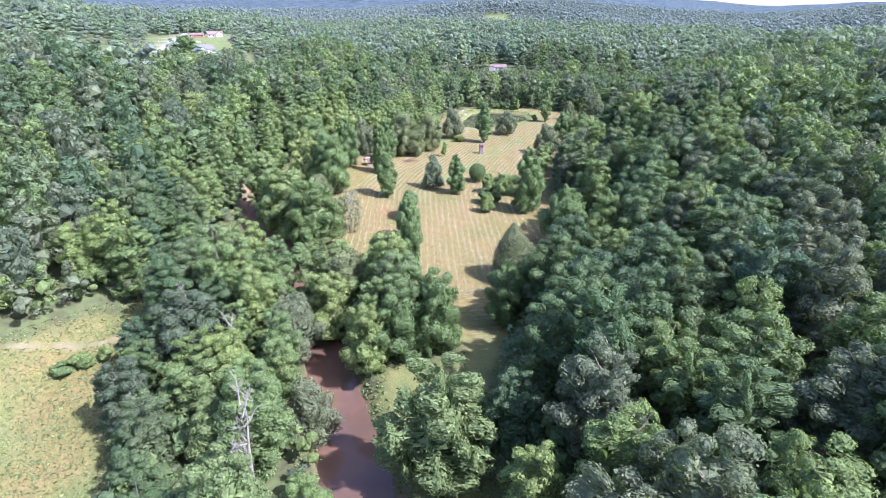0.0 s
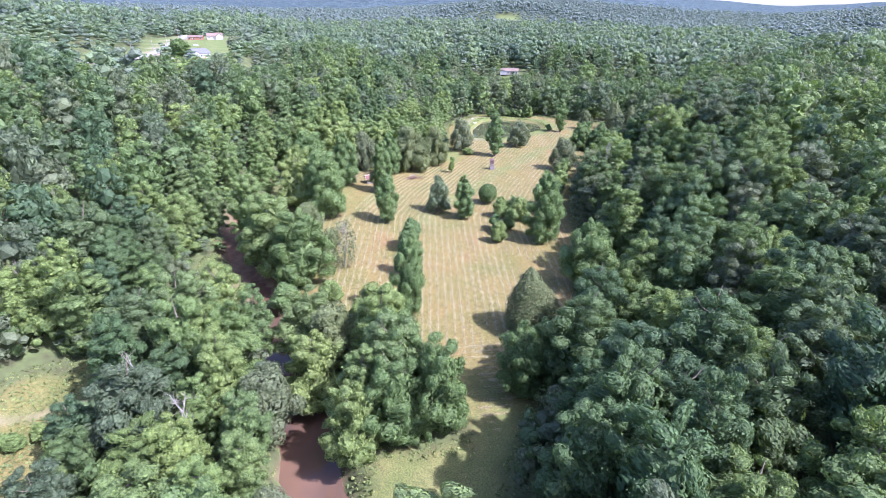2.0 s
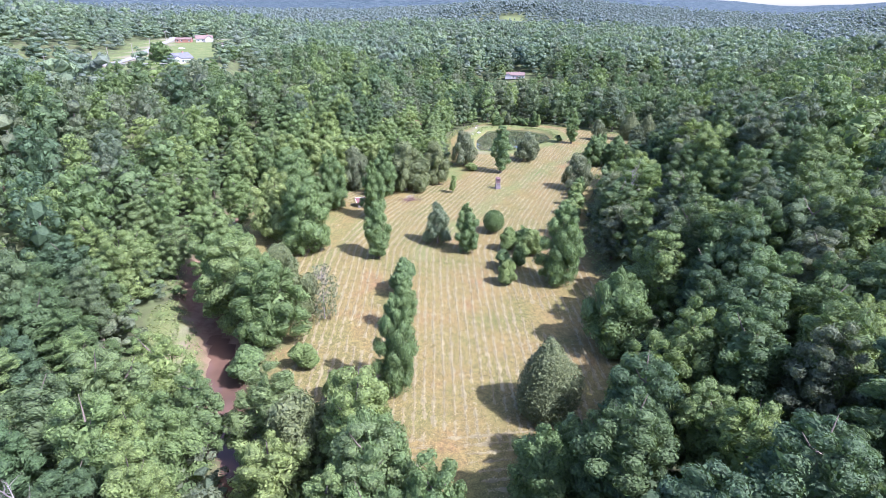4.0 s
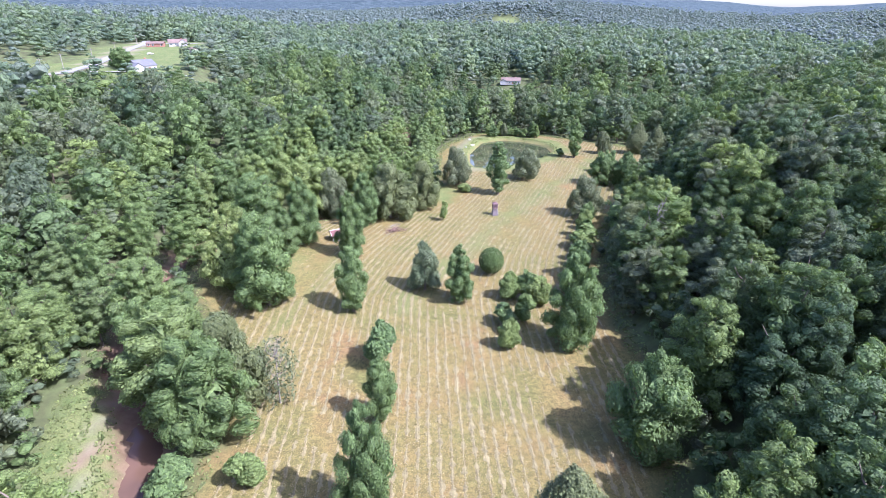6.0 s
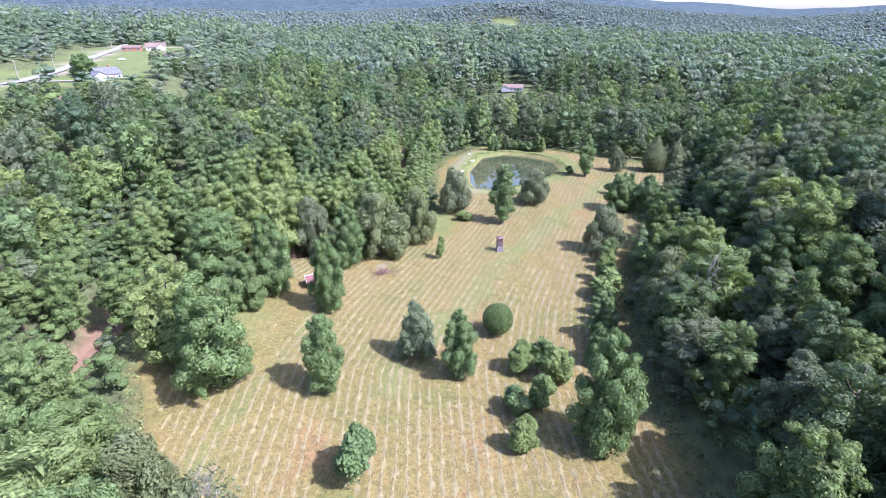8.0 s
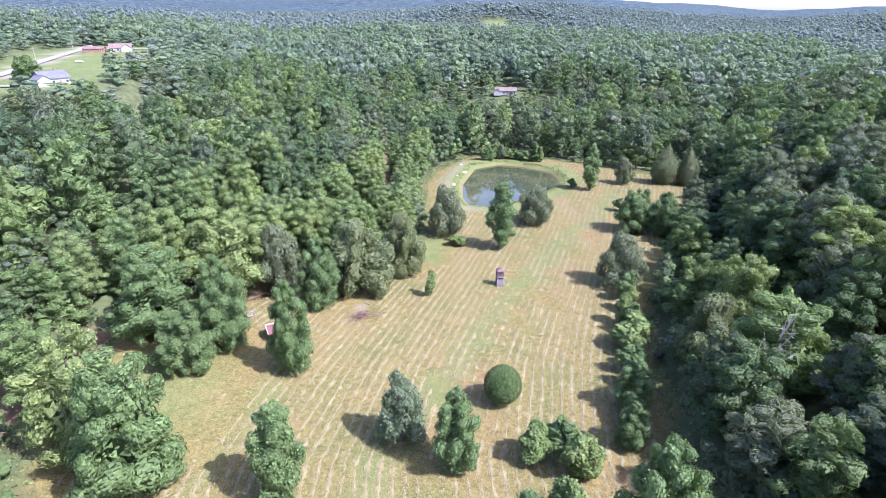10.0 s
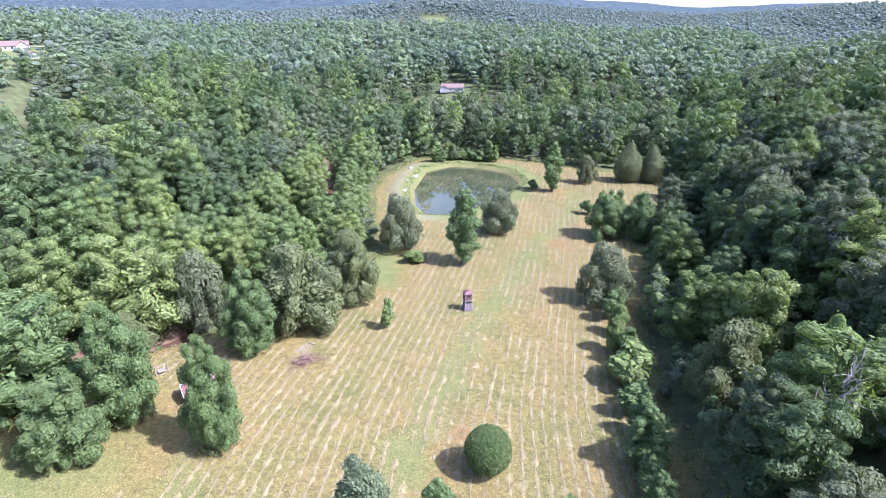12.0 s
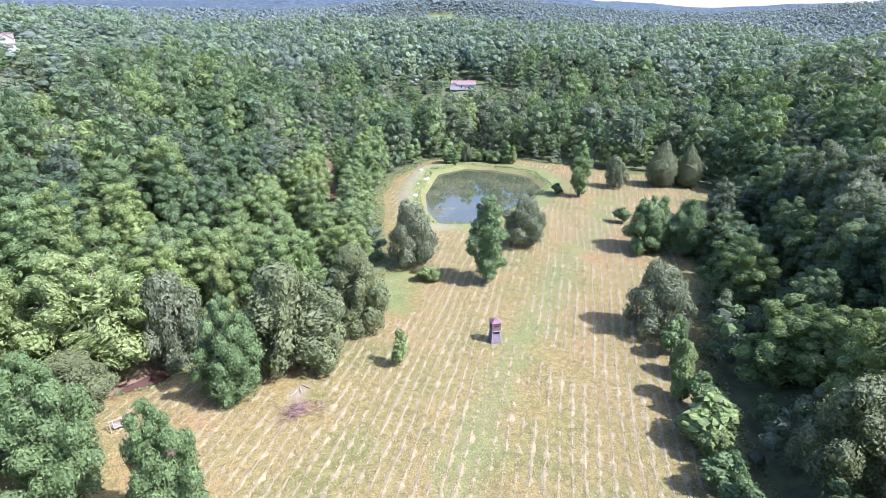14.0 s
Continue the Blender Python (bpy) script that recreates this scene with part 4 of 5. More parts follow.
# key, x, y, true height, true width, model height, model width, name, label, category
SINGLE = [
    ("ball", 9.1, 142.8, 4.4, 4.0, 4.0, 4.0, "round_shrub", "dark green rounded evergreen shrub in mown hay", "shrub"),
    ("pine", -2.5, 136.4, 8.6, 5.4, 8.6, 5.4, "pine_tree", "bushy grey-green pine on the hay field", "tree"),
    ("taper_b", 3.2, 132.5, 10.1, 4.4, 10.2, 4.2, "field_tree", "slender green tree alone in mown hay", "tree"),
    ("young", 11.3, 133.5, 4.8, 4.1, 4.6, 3.2, "young_tree", "bright green young tree in mown hay", "young tree"),
    ("young_dark", 14.2, 134.2, 4.8, 3.6, 4.6, 3.2, "young_tree", "dark green young tree in mown hay", "young tree"),
    ("young", 15.8, 131.2, 5.5, 4.6, 4.6, 3.2, "young_tree", "bright green young tree in mown hay", "young tree"),
    ("young_dark", 10.2, 125.3, 3.8, 4.0, 4.6, 3.2, "young_tree", "dark green young tree in mown hay", "young tree"),
    ("young", 13.0, 126.7, 4.6, 3.6, 4.6, 3.2, "young_tree", "bright green young tree in mown hay", "young tree"),
    ("young", 9.9, 119.4, 4.6, 3.7, 4.6, 3.2, "young_tree", "bright green young tree in mown hay", "young tree"),
    ("taper_a", 19.0, 120.4, 14.6, 6.9, 13.8, 7.0, "field_tree", "tall full green tree at the field edge", "tree"),
    ("column_a", -13.4, 128.5, 11.1, 5.0, 10.8, 5.0, "field_tree", "slender green tree alone in mown hay", "tree"),
    ("taper_a", -16.9, 148.0, 13.0, 5.0, 13.8, 7.0, "field_tree", "full green tree beside the red-roofed shelter", "tree"),
    ("wide_a", -26.6, 128.6, 14.6, 10.2, 13.4, 10.4, "field_tree", "broad green tree at the creek side of the field", "tree"),
    ("yellow", -33.5, 133.0, 13.2, 8.6, 11.4, 8.4, "field_tree", "broad yellow-green tree at the creek side of the field", "tree"),
    ("thin", 0.4, 169.7, 4.7, 2.0, 4.6, 2.2, "sapling", "thin green sapling in mown hay", "young tree"),
    ("column_b", 14.0, 189.6, 14.0, 5.6, 13.4, 4.4, "field_tree", "tall slender tree standing near the pond", "tree"),
    ("willow", 23.3, 204.3, 8.2, 7.4, 8.0, 7.2, "willow_tree", "grey-green willow near the pond", "tree"),
    ("willow", 3.4, 197.6, 10.2, 7.0, 8.0, 7.2, "willow_tree", "grey-green tree at the pond dam", "tree"),
    ("wide_b", -4.4, 179.0, 10.8, 7.3, 10.6, 9.0, "field_tree", "round olive-green tree at the field edge", "tree"),
    ("wide_b", -11.6, 171.0, 12.1, 10.6, 10.6, 9.0, "field_tree", "round olive-green tree at the field edge", "tree"),
    ("taper_a", -16.8, 165.6, 11.6, 6.2, 13.6, 7.4, "field_tree", "dark green tree at the field edge", "tree"),
    ("young", 5.7, 191.3, 2.4, 4.1, 4.6, 3.2, "shrub", "low green shrub in the tree's shade", "shrub"),
    ("willow", 32.5, 173.6, 9.0, 7.4, 8.0, 7.2, "willow_tree", "grey-green bushy tree beside the shaded lane", "tree"),
    ("taper_b", 24.3, 141.7, 6.8, 4.2, 10.2, 4.2, "cedar_tree", "dense cone-shaped green cedar by the lane", "tree"),
    ("thin", 28.3, 154.6, 5.0, 5.4, 4.6, 2.2, "sapling", "spreading young tree beside the lane", "young tree"),
    ("young_dark", 25.6, 145.4, 4.6, 3.4, 4.6, 3.2, "shrub", "green shrub beside the shaded lane", "shrub"),
    ("young", 27.6, 152.0, 3.6, 3.4, 4.6, 3.2, "shrub", "bright green shrub beside the shaded lane", "shrub"),
    ("young_dark", 29.8, 158.0, 5.0, 3.6, 4.6, 3.2, "shrub", "green shrub beside the shaded lane", "shrub"),
    ("young", 31.0, 164.5, 4.6, 3.2, 4.6, 3.2, "shrub", "bright green shrub beside the shaded lane", "shrub"),
    ("young_dark", 32.0, 168.5, 5.0, 3.4, 4.6, 3.2, "shrub", "green shrub beside the shaded lane", "shrub"),
    ("young_dark", 23.0, 138.4, 4.2, 3.0, 4.6, 3.2, "shrub", "green shrub beside the shaded lane", "shrub"),
    ("willow", -20.8, 67.0, 9.5, 8.0, 8.0, 7.2, "creek_tree", "grey-green willow hanging over the creek", "tree"),
    ("creek_wide", -28.6, 76.0, 11.0, 8.0, 13.4, 10.4, "creek_tree", "light green tree hanging over the creek", "tree"),
    ("willow", -15.8, 52.5, 7.5, 6.6, 8.0, 7.2, "creek_tree", "grey-green willow hanging over the creek", "tree"),
    ("young_dark", 26.6, 149.0, 4.2, 3.8, 4.6, 3.2, "shrub", "green shrub beside the shaded lane", "shrub"),
    ("young", 29.0, 160.6, 5.2, 3.1, 4.6, 3.2, "shrub", "slim green shrub beside the shaded lane", "shrub"),
    ("taper_b", 22.0, 135.2, 6.0, 3.2, 10.2, 4.2, "cedar_tree", "slim green cedar by the lane", "tree"),
    ("column_b", 41.9, 229.8, 12.8, 4.8, 13.4, 4.4, "field_tree", "tall slender tree beyond the pond", "tree"),
    ("young_dark", 38.0, 232.3, 2.6, 3.1, 4.6, 3.2, "shrub", "small round green shrub near the pond", "shrub"),
    ("willow", 52.7, 236.0, 7.2, 5.0, 8.0, 7.2, "field_tree", "small grey-green tree on the far meadow", "tree"),
    ("cedar", 64.2, 236.5, 10.6, 7.6, 9.2, 6.6, "cedar_tree", "dense olive cedar on the far meadow", "tree"),
    ("cedar", 70.0, 235.5, 9.8, 6.4, 9.2, 6.6, "cedar_tree", "dense dark cedar on the far meadow", "tree"),
    ("wide_dark", 43.6, 199.0, 9.3, 7.8, 9.2, 9.6, "field_tree", "dark green rounded tree at the field edge", "tree"),
    ("full_a", 48.4, 196.4, 9.4, 6.0, 13.6, 7.4, "field_tree", "bright green tree at the field edge", "tree"),
    ("young_dark", 44.6, 212.4, 3.2, 3.1, 4.6, 3.2, "shrub", "small round green shrub in mown hay", "shrub"),
    ("column_a", -6.3, 104.6, 8.8, 3.8, 10.8, 5.0, "field_tree", "slender green tree in a row on the field", "tree"),
    ("young_dark", -7.9, 115.6, 6.2, 5.2, 4.6, 3.2, "field_tree", "small round tree in a row on the field", "tree"),
    ("taper_a", -6.3, 91.4, 13.6, 5.0, 13.8, 7.0, "field_tree", "tall full tree in a row on the field", "tree"),
    ("young", -18.9, 95.3, 3.9, 4.3, 4.6, 3.2, "shrub", "round bright green shrub in mown hay", "shrub"),
    ("young", -13.7, 89.4, 4.3, 3.1, 4.6, 3.2, "shrub", "round bright green shrub in mown hay", "shrub"),
    ("sparse", -18.9, 107.2, 8.8, 5.0, 8.4, 5.2, "bare_tree", "half-bare grey tree at the field edge", "tree"),
    ("creek_wide", -25.0, 101.0, 13.2, 9.0, 13.4, 10.4, "creek_tree", "broad green tree on the creek bank", "tree"),
    ("creek_wide", -31.5, 105.8, 14.0, 9.5, 13.4, 10.4, "creek_tree", "broad green tree on the creek bank", "tree"),
    ("yellow", -16.6, 73.6, 11.4, 8.4, 11.4, 8.4, "creek_tree", "yellow-green tree leaning over the creek", "tree"),
    ("creek_wide", -19.4, 82.4, 10.4, 7.8, 13.4, 10.4, "creek_tree", "light green tree leaning over the creek", "tree"),
    ("creek_wide", -34.6, 109.4, 12.4, 8.8, 13.4, 10.4, "creek_tree", "broad green tree on the creek bank", "tree"),
    ("wide_b", -24.5, 107.5, 11.5, 8.0, 10.6, 9.0, "creek_tree", "olive-green tree on the creek bank", "tree"),
    ("young_dark", -27.2, 95.2, 4.4, 5.7, 4.6, 3.2, "shrub", "green willow shrub on the creek bank", "shrub"),
    ("cedar", 12.0, 87.6, 10.4, 8.2, 9.2, 6.6, "cedar_tree", "dense olive-green cedar in mown hay", "tree"),
    ("creek_wide", -0.2, 44.2, 14.5, 10.6, 13.4, 10.4, "creek_tree", "large green tree by the creek", "tree"),
    ("wide_a", -0.6, 67.5, 12.5, 7.5, 13.4, 10.4, "creek_tree", "full green tree at the creek side of the field", "tree"),
    ("creek_wide", -6.0, 71.5, 13.0, 9.0, 13.4, 10.4, "creek_tree", "full green tree at the creek side of the field", "tree"),
    ("yellow", -8.5, 77.5, 12.5, 8.6, 11.4, 8.4, "creek_tree", "yellow-green tree at the creek side of the field", "tree"),
    ("wide_b", -15.0, 77.8, 10.0, 8.0, 10.6, 9.0, "creek_tree", "olive-green tree on the creek bank", "tree"),
    ("yellow", -10.2, 63.2, 10.5, 6.6, 11.4, 8.4, "creek_tree", "yellow-green tree on the creek bank", "tree"),
    ("wide_a", -5.8, 66.0, 11.5, 8.0, 13.4, 10.4, "creek_tree", "full green tree on the creek bank", "tree"),
    ("full_a", 9.4, 73.5, 10.5, 6.0, 13.6, 7.4, "field_tree", "dark green tree at the field edge", "tree"),
    ("column_a", 12.6, 77.0, 9.0, 4.4, 10.8, 5.0, "field_tree", "slender green tree at the field edge", "tree"),
    ("full_a", 23.5, 100.5, 12.5, 8.0, 13.6, 7.4, "field_tree", "grey-green tree at the field corner", "tree"),
    ("creek_wide", -29.8, 147.4, 8.4, 7.4, 13.4, 10.4, "field_tree", "green tree near the red-roofed shelter", "tree"),
    ("taper_a", -26.8, 152.6, 13.6, 6.2, 13.8, 7.0, "field_tree", "tall green tree near the red-roofed shelter", "tree"),
    ("wide_a", -36.0, 155.3, 12.4, 11.4, 13.4, 10.4, "field_tree", "broad green tree beside the creek", "tree"),
    ("willow", -25.0, 174.8, 12.6, 8.0, 8.0, 7.2, "creek_tree", "grey-green tree on the creek bank", "tree"),
    ("yellow", -20.5, 181.0, 12.0, 6.4, 11.4, 8.4, "creek_tree", "yellow-green tree among darker woods", "tree"),
    ("yellow", -32.6, 172.8, 14.2, 11.6, 11.4, 8.4, "creek_tree", "yellow-green tree among darker woods", "tree"),
    ("young", -48.9, 63.5, 2.2, 3.6, 4.6, 3.2, "shrub", "low green shrub in rough grass", "shrub"),
    ("young_dark", -50.6, 61.8, 1.8, 3.1, 4.6, 3.2, "shrub", "low green shrub in rough grass", "shrub"),
    ("young", -46.8, 65.3, 2.0, 2.6, 4.6, 3.2, "shrub", "low green shrub in rough grass", "shrub"),
    ("full_a", -103.0, 238.5, 6.6, 5.6, 13.6, 7.4, "lawn_tree", "dark green tree on the lawn by the house", "tree"),
    ("wide_dark", -107.5, 244.0, 6.2, 6.4, 9.2, 9.6, "lawn_tree", "rounded dark green tree on the lawn", "tree"),
    ("dead", -18.8, 41.8, 14.0, 6.4, 11.4, 4.8, "dead_tree", "bare bleached dead tree leaning over green trees", "tree"),
    ("dead", -26.5, 60.0, 11.0, 5.0, 11.4, 4.8, "dead_tree", "bare bleached dead tree among green trees", "tree"),
    ("dead", -34.5, 66.0, 11.5, 4.6, 11.4, 4.8, "dead_tree", "bare bleached dead tree among green trees", "tree"),
    ("creek_wide", 36.5, 137.0, 12.5, 8.8, 13.4, 10.4, "woodland_tree", "light green tree at the edge of the woods", "tree"),
    ("wide_b", 34.6, 146.5, 9.6, 7.0, 10.6, 9.0, "woodland_tree", "olive-green tree at the edge of the woods", "tree"),
    ("yellow", 40.2, 150.5, 11.5, 7.6, 11.4, 8.4, "woodland_tree", "yellow-green tree at the edge of the woods", "tree"),
    ("creek_wide", 39.5, 160.5, 10.0, 7.4, 13.4, 10.4, "woodland_tree", "light green tree at the edge of the woods", "tree"),
    ("willow", 32.4, 128.5, 8.0, 6.4, 8.0, 7.2, "woodland_tree", "grey-green tree at the edge of the woods", "tree"),
    ("wide_b", -32.0, 165.8, 5.5, 7.0, 10.6, 9.0, "creek_tree", "olive-green bush on the creek bank", "shrub"),
    ("dead", 33.5, 133.2, 13.5, 5.5, 11.4, 4.8, "dead_tree", "bare bleached dead tree among green trees", "tree"),
]
for n, (key, x, y, h, w, mh, mw, name, label, cat) in enumerate(SINGLE):
    plant(name, key, x, y, label, cat, "", (w / mw, w / mw, h / mh), (n * 67) % 360)
for n in range(13):
    x, y = 16.5 + 1.5 * n, 266.0 - 0.11 * (n - 5) ** 2 + 1.2 * random.uniform(-1, 1)
    key = ["young", "taper_b", "young_dark", "young", "willow", "taper_b"][n % 6]
    mh, mw = {"taper_b": (10.2, 4.2), "willow": (8.0, 7.2)}.get(key, (4.6, 3.2))
    h, w = random.uniform(2.6, 6.2), random.uniform(2.6, 4.2)
    plant("shore_shrub", key, x, y, "light green bush on the pond's far bank", "shrub", "bushes on the pond bank", (w / mw, w / mw, h / mh), n * 50)


# ---------------------------------------------------------------- built things
wall_white = plain("white_painted_siding", (0.36, 0.345, 0.325), 0.6, vary=0.1, scale=1.0)
wall_brick = plain("red_brick_wall", (0.30, 0.14, 0.10), 0.85, vary=0.3, scale=2.0)
roof_grey = plain("grey_shingle_roof", (0.115, 0.115, 0.125), 0.8, vary=0.2, scale=2.0)
roof_red = plain("faded_red_shingle_roof", (0.17, 0.112, 0.094), 0.8, vary=0.25, scale=2.0)
roof_tan = plain("tan_shingle_roof", (0.17, 0.116, 0.098), 0.8, vary=0.2, scale=2.0)
roof_rust = plain("rusty_red_metal_roof", (0.175, 0.072, 0.066), 0.6, 0.05, vary=0.3, scale=2.0)
wood_purple = plain("weathered_maroon_boards", (0.15, 0.082, 0.088), 0.75, vary=0.3, scale=5.0)
wood_pale = plain("weathered_grey_purple_boards", (0.165, 0.136, 0.146), 0.75, vary=0.25, scale=5.0)
wood_grey = plain("weathered_grey_wood", (0.28, 0.25, 0.22), 0.85, vary=0.3, scale=6.0)
trim_white = plain("white_trim", (0.70, 0.69, 0.66), 0.5, vary=0.08, scale=3.0)
opening_shade = plain("painted_opening_shade", (0.02, 0.018, 0.02), 0.8, vary=0.2)
stone_mat = plain("pale_limestone", (0.50, 0.47, 0.42), 0.85, vary=0.25, scale=5.0, bump=0.4)
asphalt = plain("grey_gravel_asphalt", (0.23, 0.222, 0.205), 0.9, vary=0.15, scale=2.0)
gravel = plain("pale_gravel", (0.24, 0.22, 0.19), 0.9, vary=0.2, scale=3.0)
car_paint = plain("white_car_paint", (0.65, 0.66, 0.68), 0.25, vary=0.05)
rubber = plain("black_rubber", (0.02, 0.02, 0.02), 0.8)
glass_mat = material("window_glass")[0]
gb = glass_mat.node_tree.nodes["Principled BSDF"]
gb.inputs["Base Color"].default_value, gb.inputs["Roughness"].default_value = (0.03, 0.04, 0.05, 1), 0.08


def thing(name, m, label, category, group=""):
    top = new(name)
    top.matrix_basis = m
    return tagged(top, label, category, group)


def gable_roof(top, L, W, wall_h, rise, mat, over=0.5, at=(0, 0), turn=0.0):
    """Two sloping slabs along x with overhanging eaves, and a ridge cap."""
    m = pose(at[0], at[1], wall_h, 0, 0, turn + 90)
    half, t = W / 2 + over, 0.16
    drop = rise * over / (W / 2)
    ridge = [(0, rise), (half, -drop), (half, -drop + t), (0, rise + t), (-half, -drop + t), (-half, -drop)]
    roof = part("roof", prism_bm(ridge, L + 2 * over, m), mat, top)
    part("ridge_cap", prism_bm([(-0.18, rise + t - 0.04), (0.18, rise + t - 0.04), (0, rise + t + 0.05)], L + 2 * over, m), mat, roof)
    return roof


def gable_walls(top, L, W, wall_h, rise, mat, at=(0, 0), turn=0.0):
    m = pose(at[0], at[1], 0, 0, 0, turn + 90)
    return part("wall", prism_bm([(-W / 2, -0.5), (W / 2, -0.5), (W / 2, wall_h), (0, wall_h + rise - 0.02), (-W / 2, wall_h)], L, m), mat, top)


def window_on(top, x, y, z, w, h, face):
    """A window in a wall that faces along -y (face 0), +y, -x or +x."""
    deep = 0.12
    sx, sy = (w, deep) if face < 2 else (deep, w)
    win = part("window", box_bm(x, y, z, sx + (0.2 if face < 2 else 0), sy + (0 if face < 2 else 0.2), h + 0.2, 0.01), trim_white, top)
    dx, dy = [(0, -0.05), (0, 0.05), (-0.05, 0), (0.05, 0)][face]
    part("pane", box_bm(x + dx, y + dy, z, sx * (0.9 if face < 2 else 1), sy * (1 if face < 2 else 0.9), h, 0.0), glass_mat, win)


def house(name, place, L, W, wall_h, rise, wall, roof, label, wings=(), windows=4, chimney=True):
    top = thing(name, place, label, "house")
    gable_walls(top, L, W, wall_h, rise, wall)
    r = gable_roof(top, L, W, wall_h, rise, roof)
    for k in range(windows):
        x = -L / 2 + (k + 0.5) * L / windows
        for face, y in ((0, -W / 2), (1, W / 2)):
            if face == 0 and k == windows // 2:
                door = part("door", box_bm(x, y - 0.03, 1.05, 1.0, 0.1, 2.1, 0.01), wall_brick, top)
                part("door_handle", box_bm(x + 0.38, y - 0.11, 1.0, 0.05, 0.08, 0.12), rubber, door)
            else:
                window_on(top, x, y, 1.5, 1.3, 1.2, face)
    if chimney:
        part("chimney", box_bm(L * 0.22, 0.5, wall_h + rise, 0.9, 0.7, 2.0, 0.03), wall_brick, r)
    for (wl, ww, wh, wr, ax, ay, tn, wroof) in wings:
        gable_walls(top, wl, ww, wh, wr, wall, (ax, ay), tn)
        gable_roof(top, wl, ww, wh, wr, wroof, 0.4, (ax, ay), tn)
    return top


house("house", spot(-95.5, 235.0, 0, 62), 12.5, 9.0, 3.2, 3.0, wall_white, roof_grey, "white house with a grey gable roof on the ridge",
      [(6, 6, 2.9, 1.8, -6.5, -3.0, 90, roof_grey)])
house("house", spot(-127, 330, 0, 25), 15.0, 9.0, 3.0, 2.8, wall_white, roof_tan, "pale house with pinkish gable roofs beside a lawn",
      [(6.5, 7, 3.0, 2.6, 4.0, -4.5, 90, roof_tan)])
house("garage", spot(-135.5, 326, 0, 12), 14.0, 7.0, 2.8, 1.4, wall_brick, roof_red, "long low garage with a red-brown roof", (), 4, False)
house("house", spot(-92, 214.5, 0, 30), 13.0, 9.0, 3.0, 2.2, wall_white, roof_tan, "house with a pinkish tan roof behind trees", (), 4, False)
house("house", spot(33.2, 348, 0.6, -8), 18.0, 9.0, 3.4, 2.4, wall_white, roof_tan, "long white house with a pinkish tan roof in the woods",
      [(6, 6, 3.2, 1.8, -7.0, -4.0, 90, roof_tan)], 6)
house("outbuilding", spot(-105.0, 296, 0, -30), 9.0, 6.0, 2.6, 1.3, wall_white, roof_tan, "small pale outbuilding at the lawn's edge", (), 2, False)


def pole(x, y, h=9.6, turn=20):
    top = thing("utility_pole", spot(x, y, 0, turn), "tall weathered wooden utility pole beside the road", "utility pole", "poles along the road")
    part("post", tube_bm([(0, 0, -1), (0, 0, h * 0.5), (0, 0, h)], [0.22, 0.19, 0.15], 8), wood_grey, top)
    arm = part("crossarm", box_bm(0, 0.16, h - 0.6, 2.4, 0.12, 0.14, 0.01), wood_grey, top)
    for x0 in (-1.05, -0.4, 0.4, 1.05):
        part("insulator", tube_bm([(x0, 0.16, h - 0.55), (x0, 0.16, h - 0.36)], [0.05, 0.035], 6), stone_mat, arm)


for px, py in ((-121, 203), (-118, 221), (-121.5, 236), (-122.5, 254), (-130, 282), (-147, 331)):
    pole(px, py)


def road_ribbon(name, line, width, label, mat, up=0.05):
    seg = np.hypot(*np.diff(line, axis=0).T)
    s = np.concatenate([[0], np.cumsum(seg)])
    t = np.arange(0, s[-1], 1.5)
    pts = np.stack([np.interp(t, s, line[:, 0]), np.interp(t, s, line[:, 1])], -1)
    for _ in range(6):
        pts[1:-1] = (pts[:-2] + 2 * pts[1:-1] + pts[2:]) / 4
    way = unit(np.gradient(pts, axis=0))
    side = np.stack([-way[:, 1], way[:, 0]], -1) * width / 2 / U
    rows = [pts + side * f for f in (-1, -0.5, 0, 0.5, 1)]
    v = np.concatenate([np.column_stack([p, ground(p[:, 0], p[:, 1]) + up]) for p in rows]) * U
    n = len(pts)
    i, k = np.meshgrid(np.arange(n - 1), np.arange(4), indexing="ij")
    q = np.stack([k * n + i, k * n + i + 1, (k + 1) * n + i + 1, (k + 1) * n + i], -1).reshape(-1, 4)
    tagged(new(name, mesh_of(name, v, q, None, [mat], smooth=True)), label, "road", kind="structure")


road_ribbon("road", ROAD, 7.0, "pale two-lane country road along the ridge", asphalt, 0.25)
road_ribbon("road_drive", np.array([(-116.5, 228), (-108, 229.5), (-101, 230), (-97, 231)], float), 4.0, "pale gravel driveway to the grey-roofed house", gravel, 0.32)
road_ribbon("road_drive_far", np.array([(-146, 338), (-138, 340), (-126, 340), (-116, 346)], float), 5.0, "pale gravel driveway behind the red-roofed garage", gravel, 0.32)


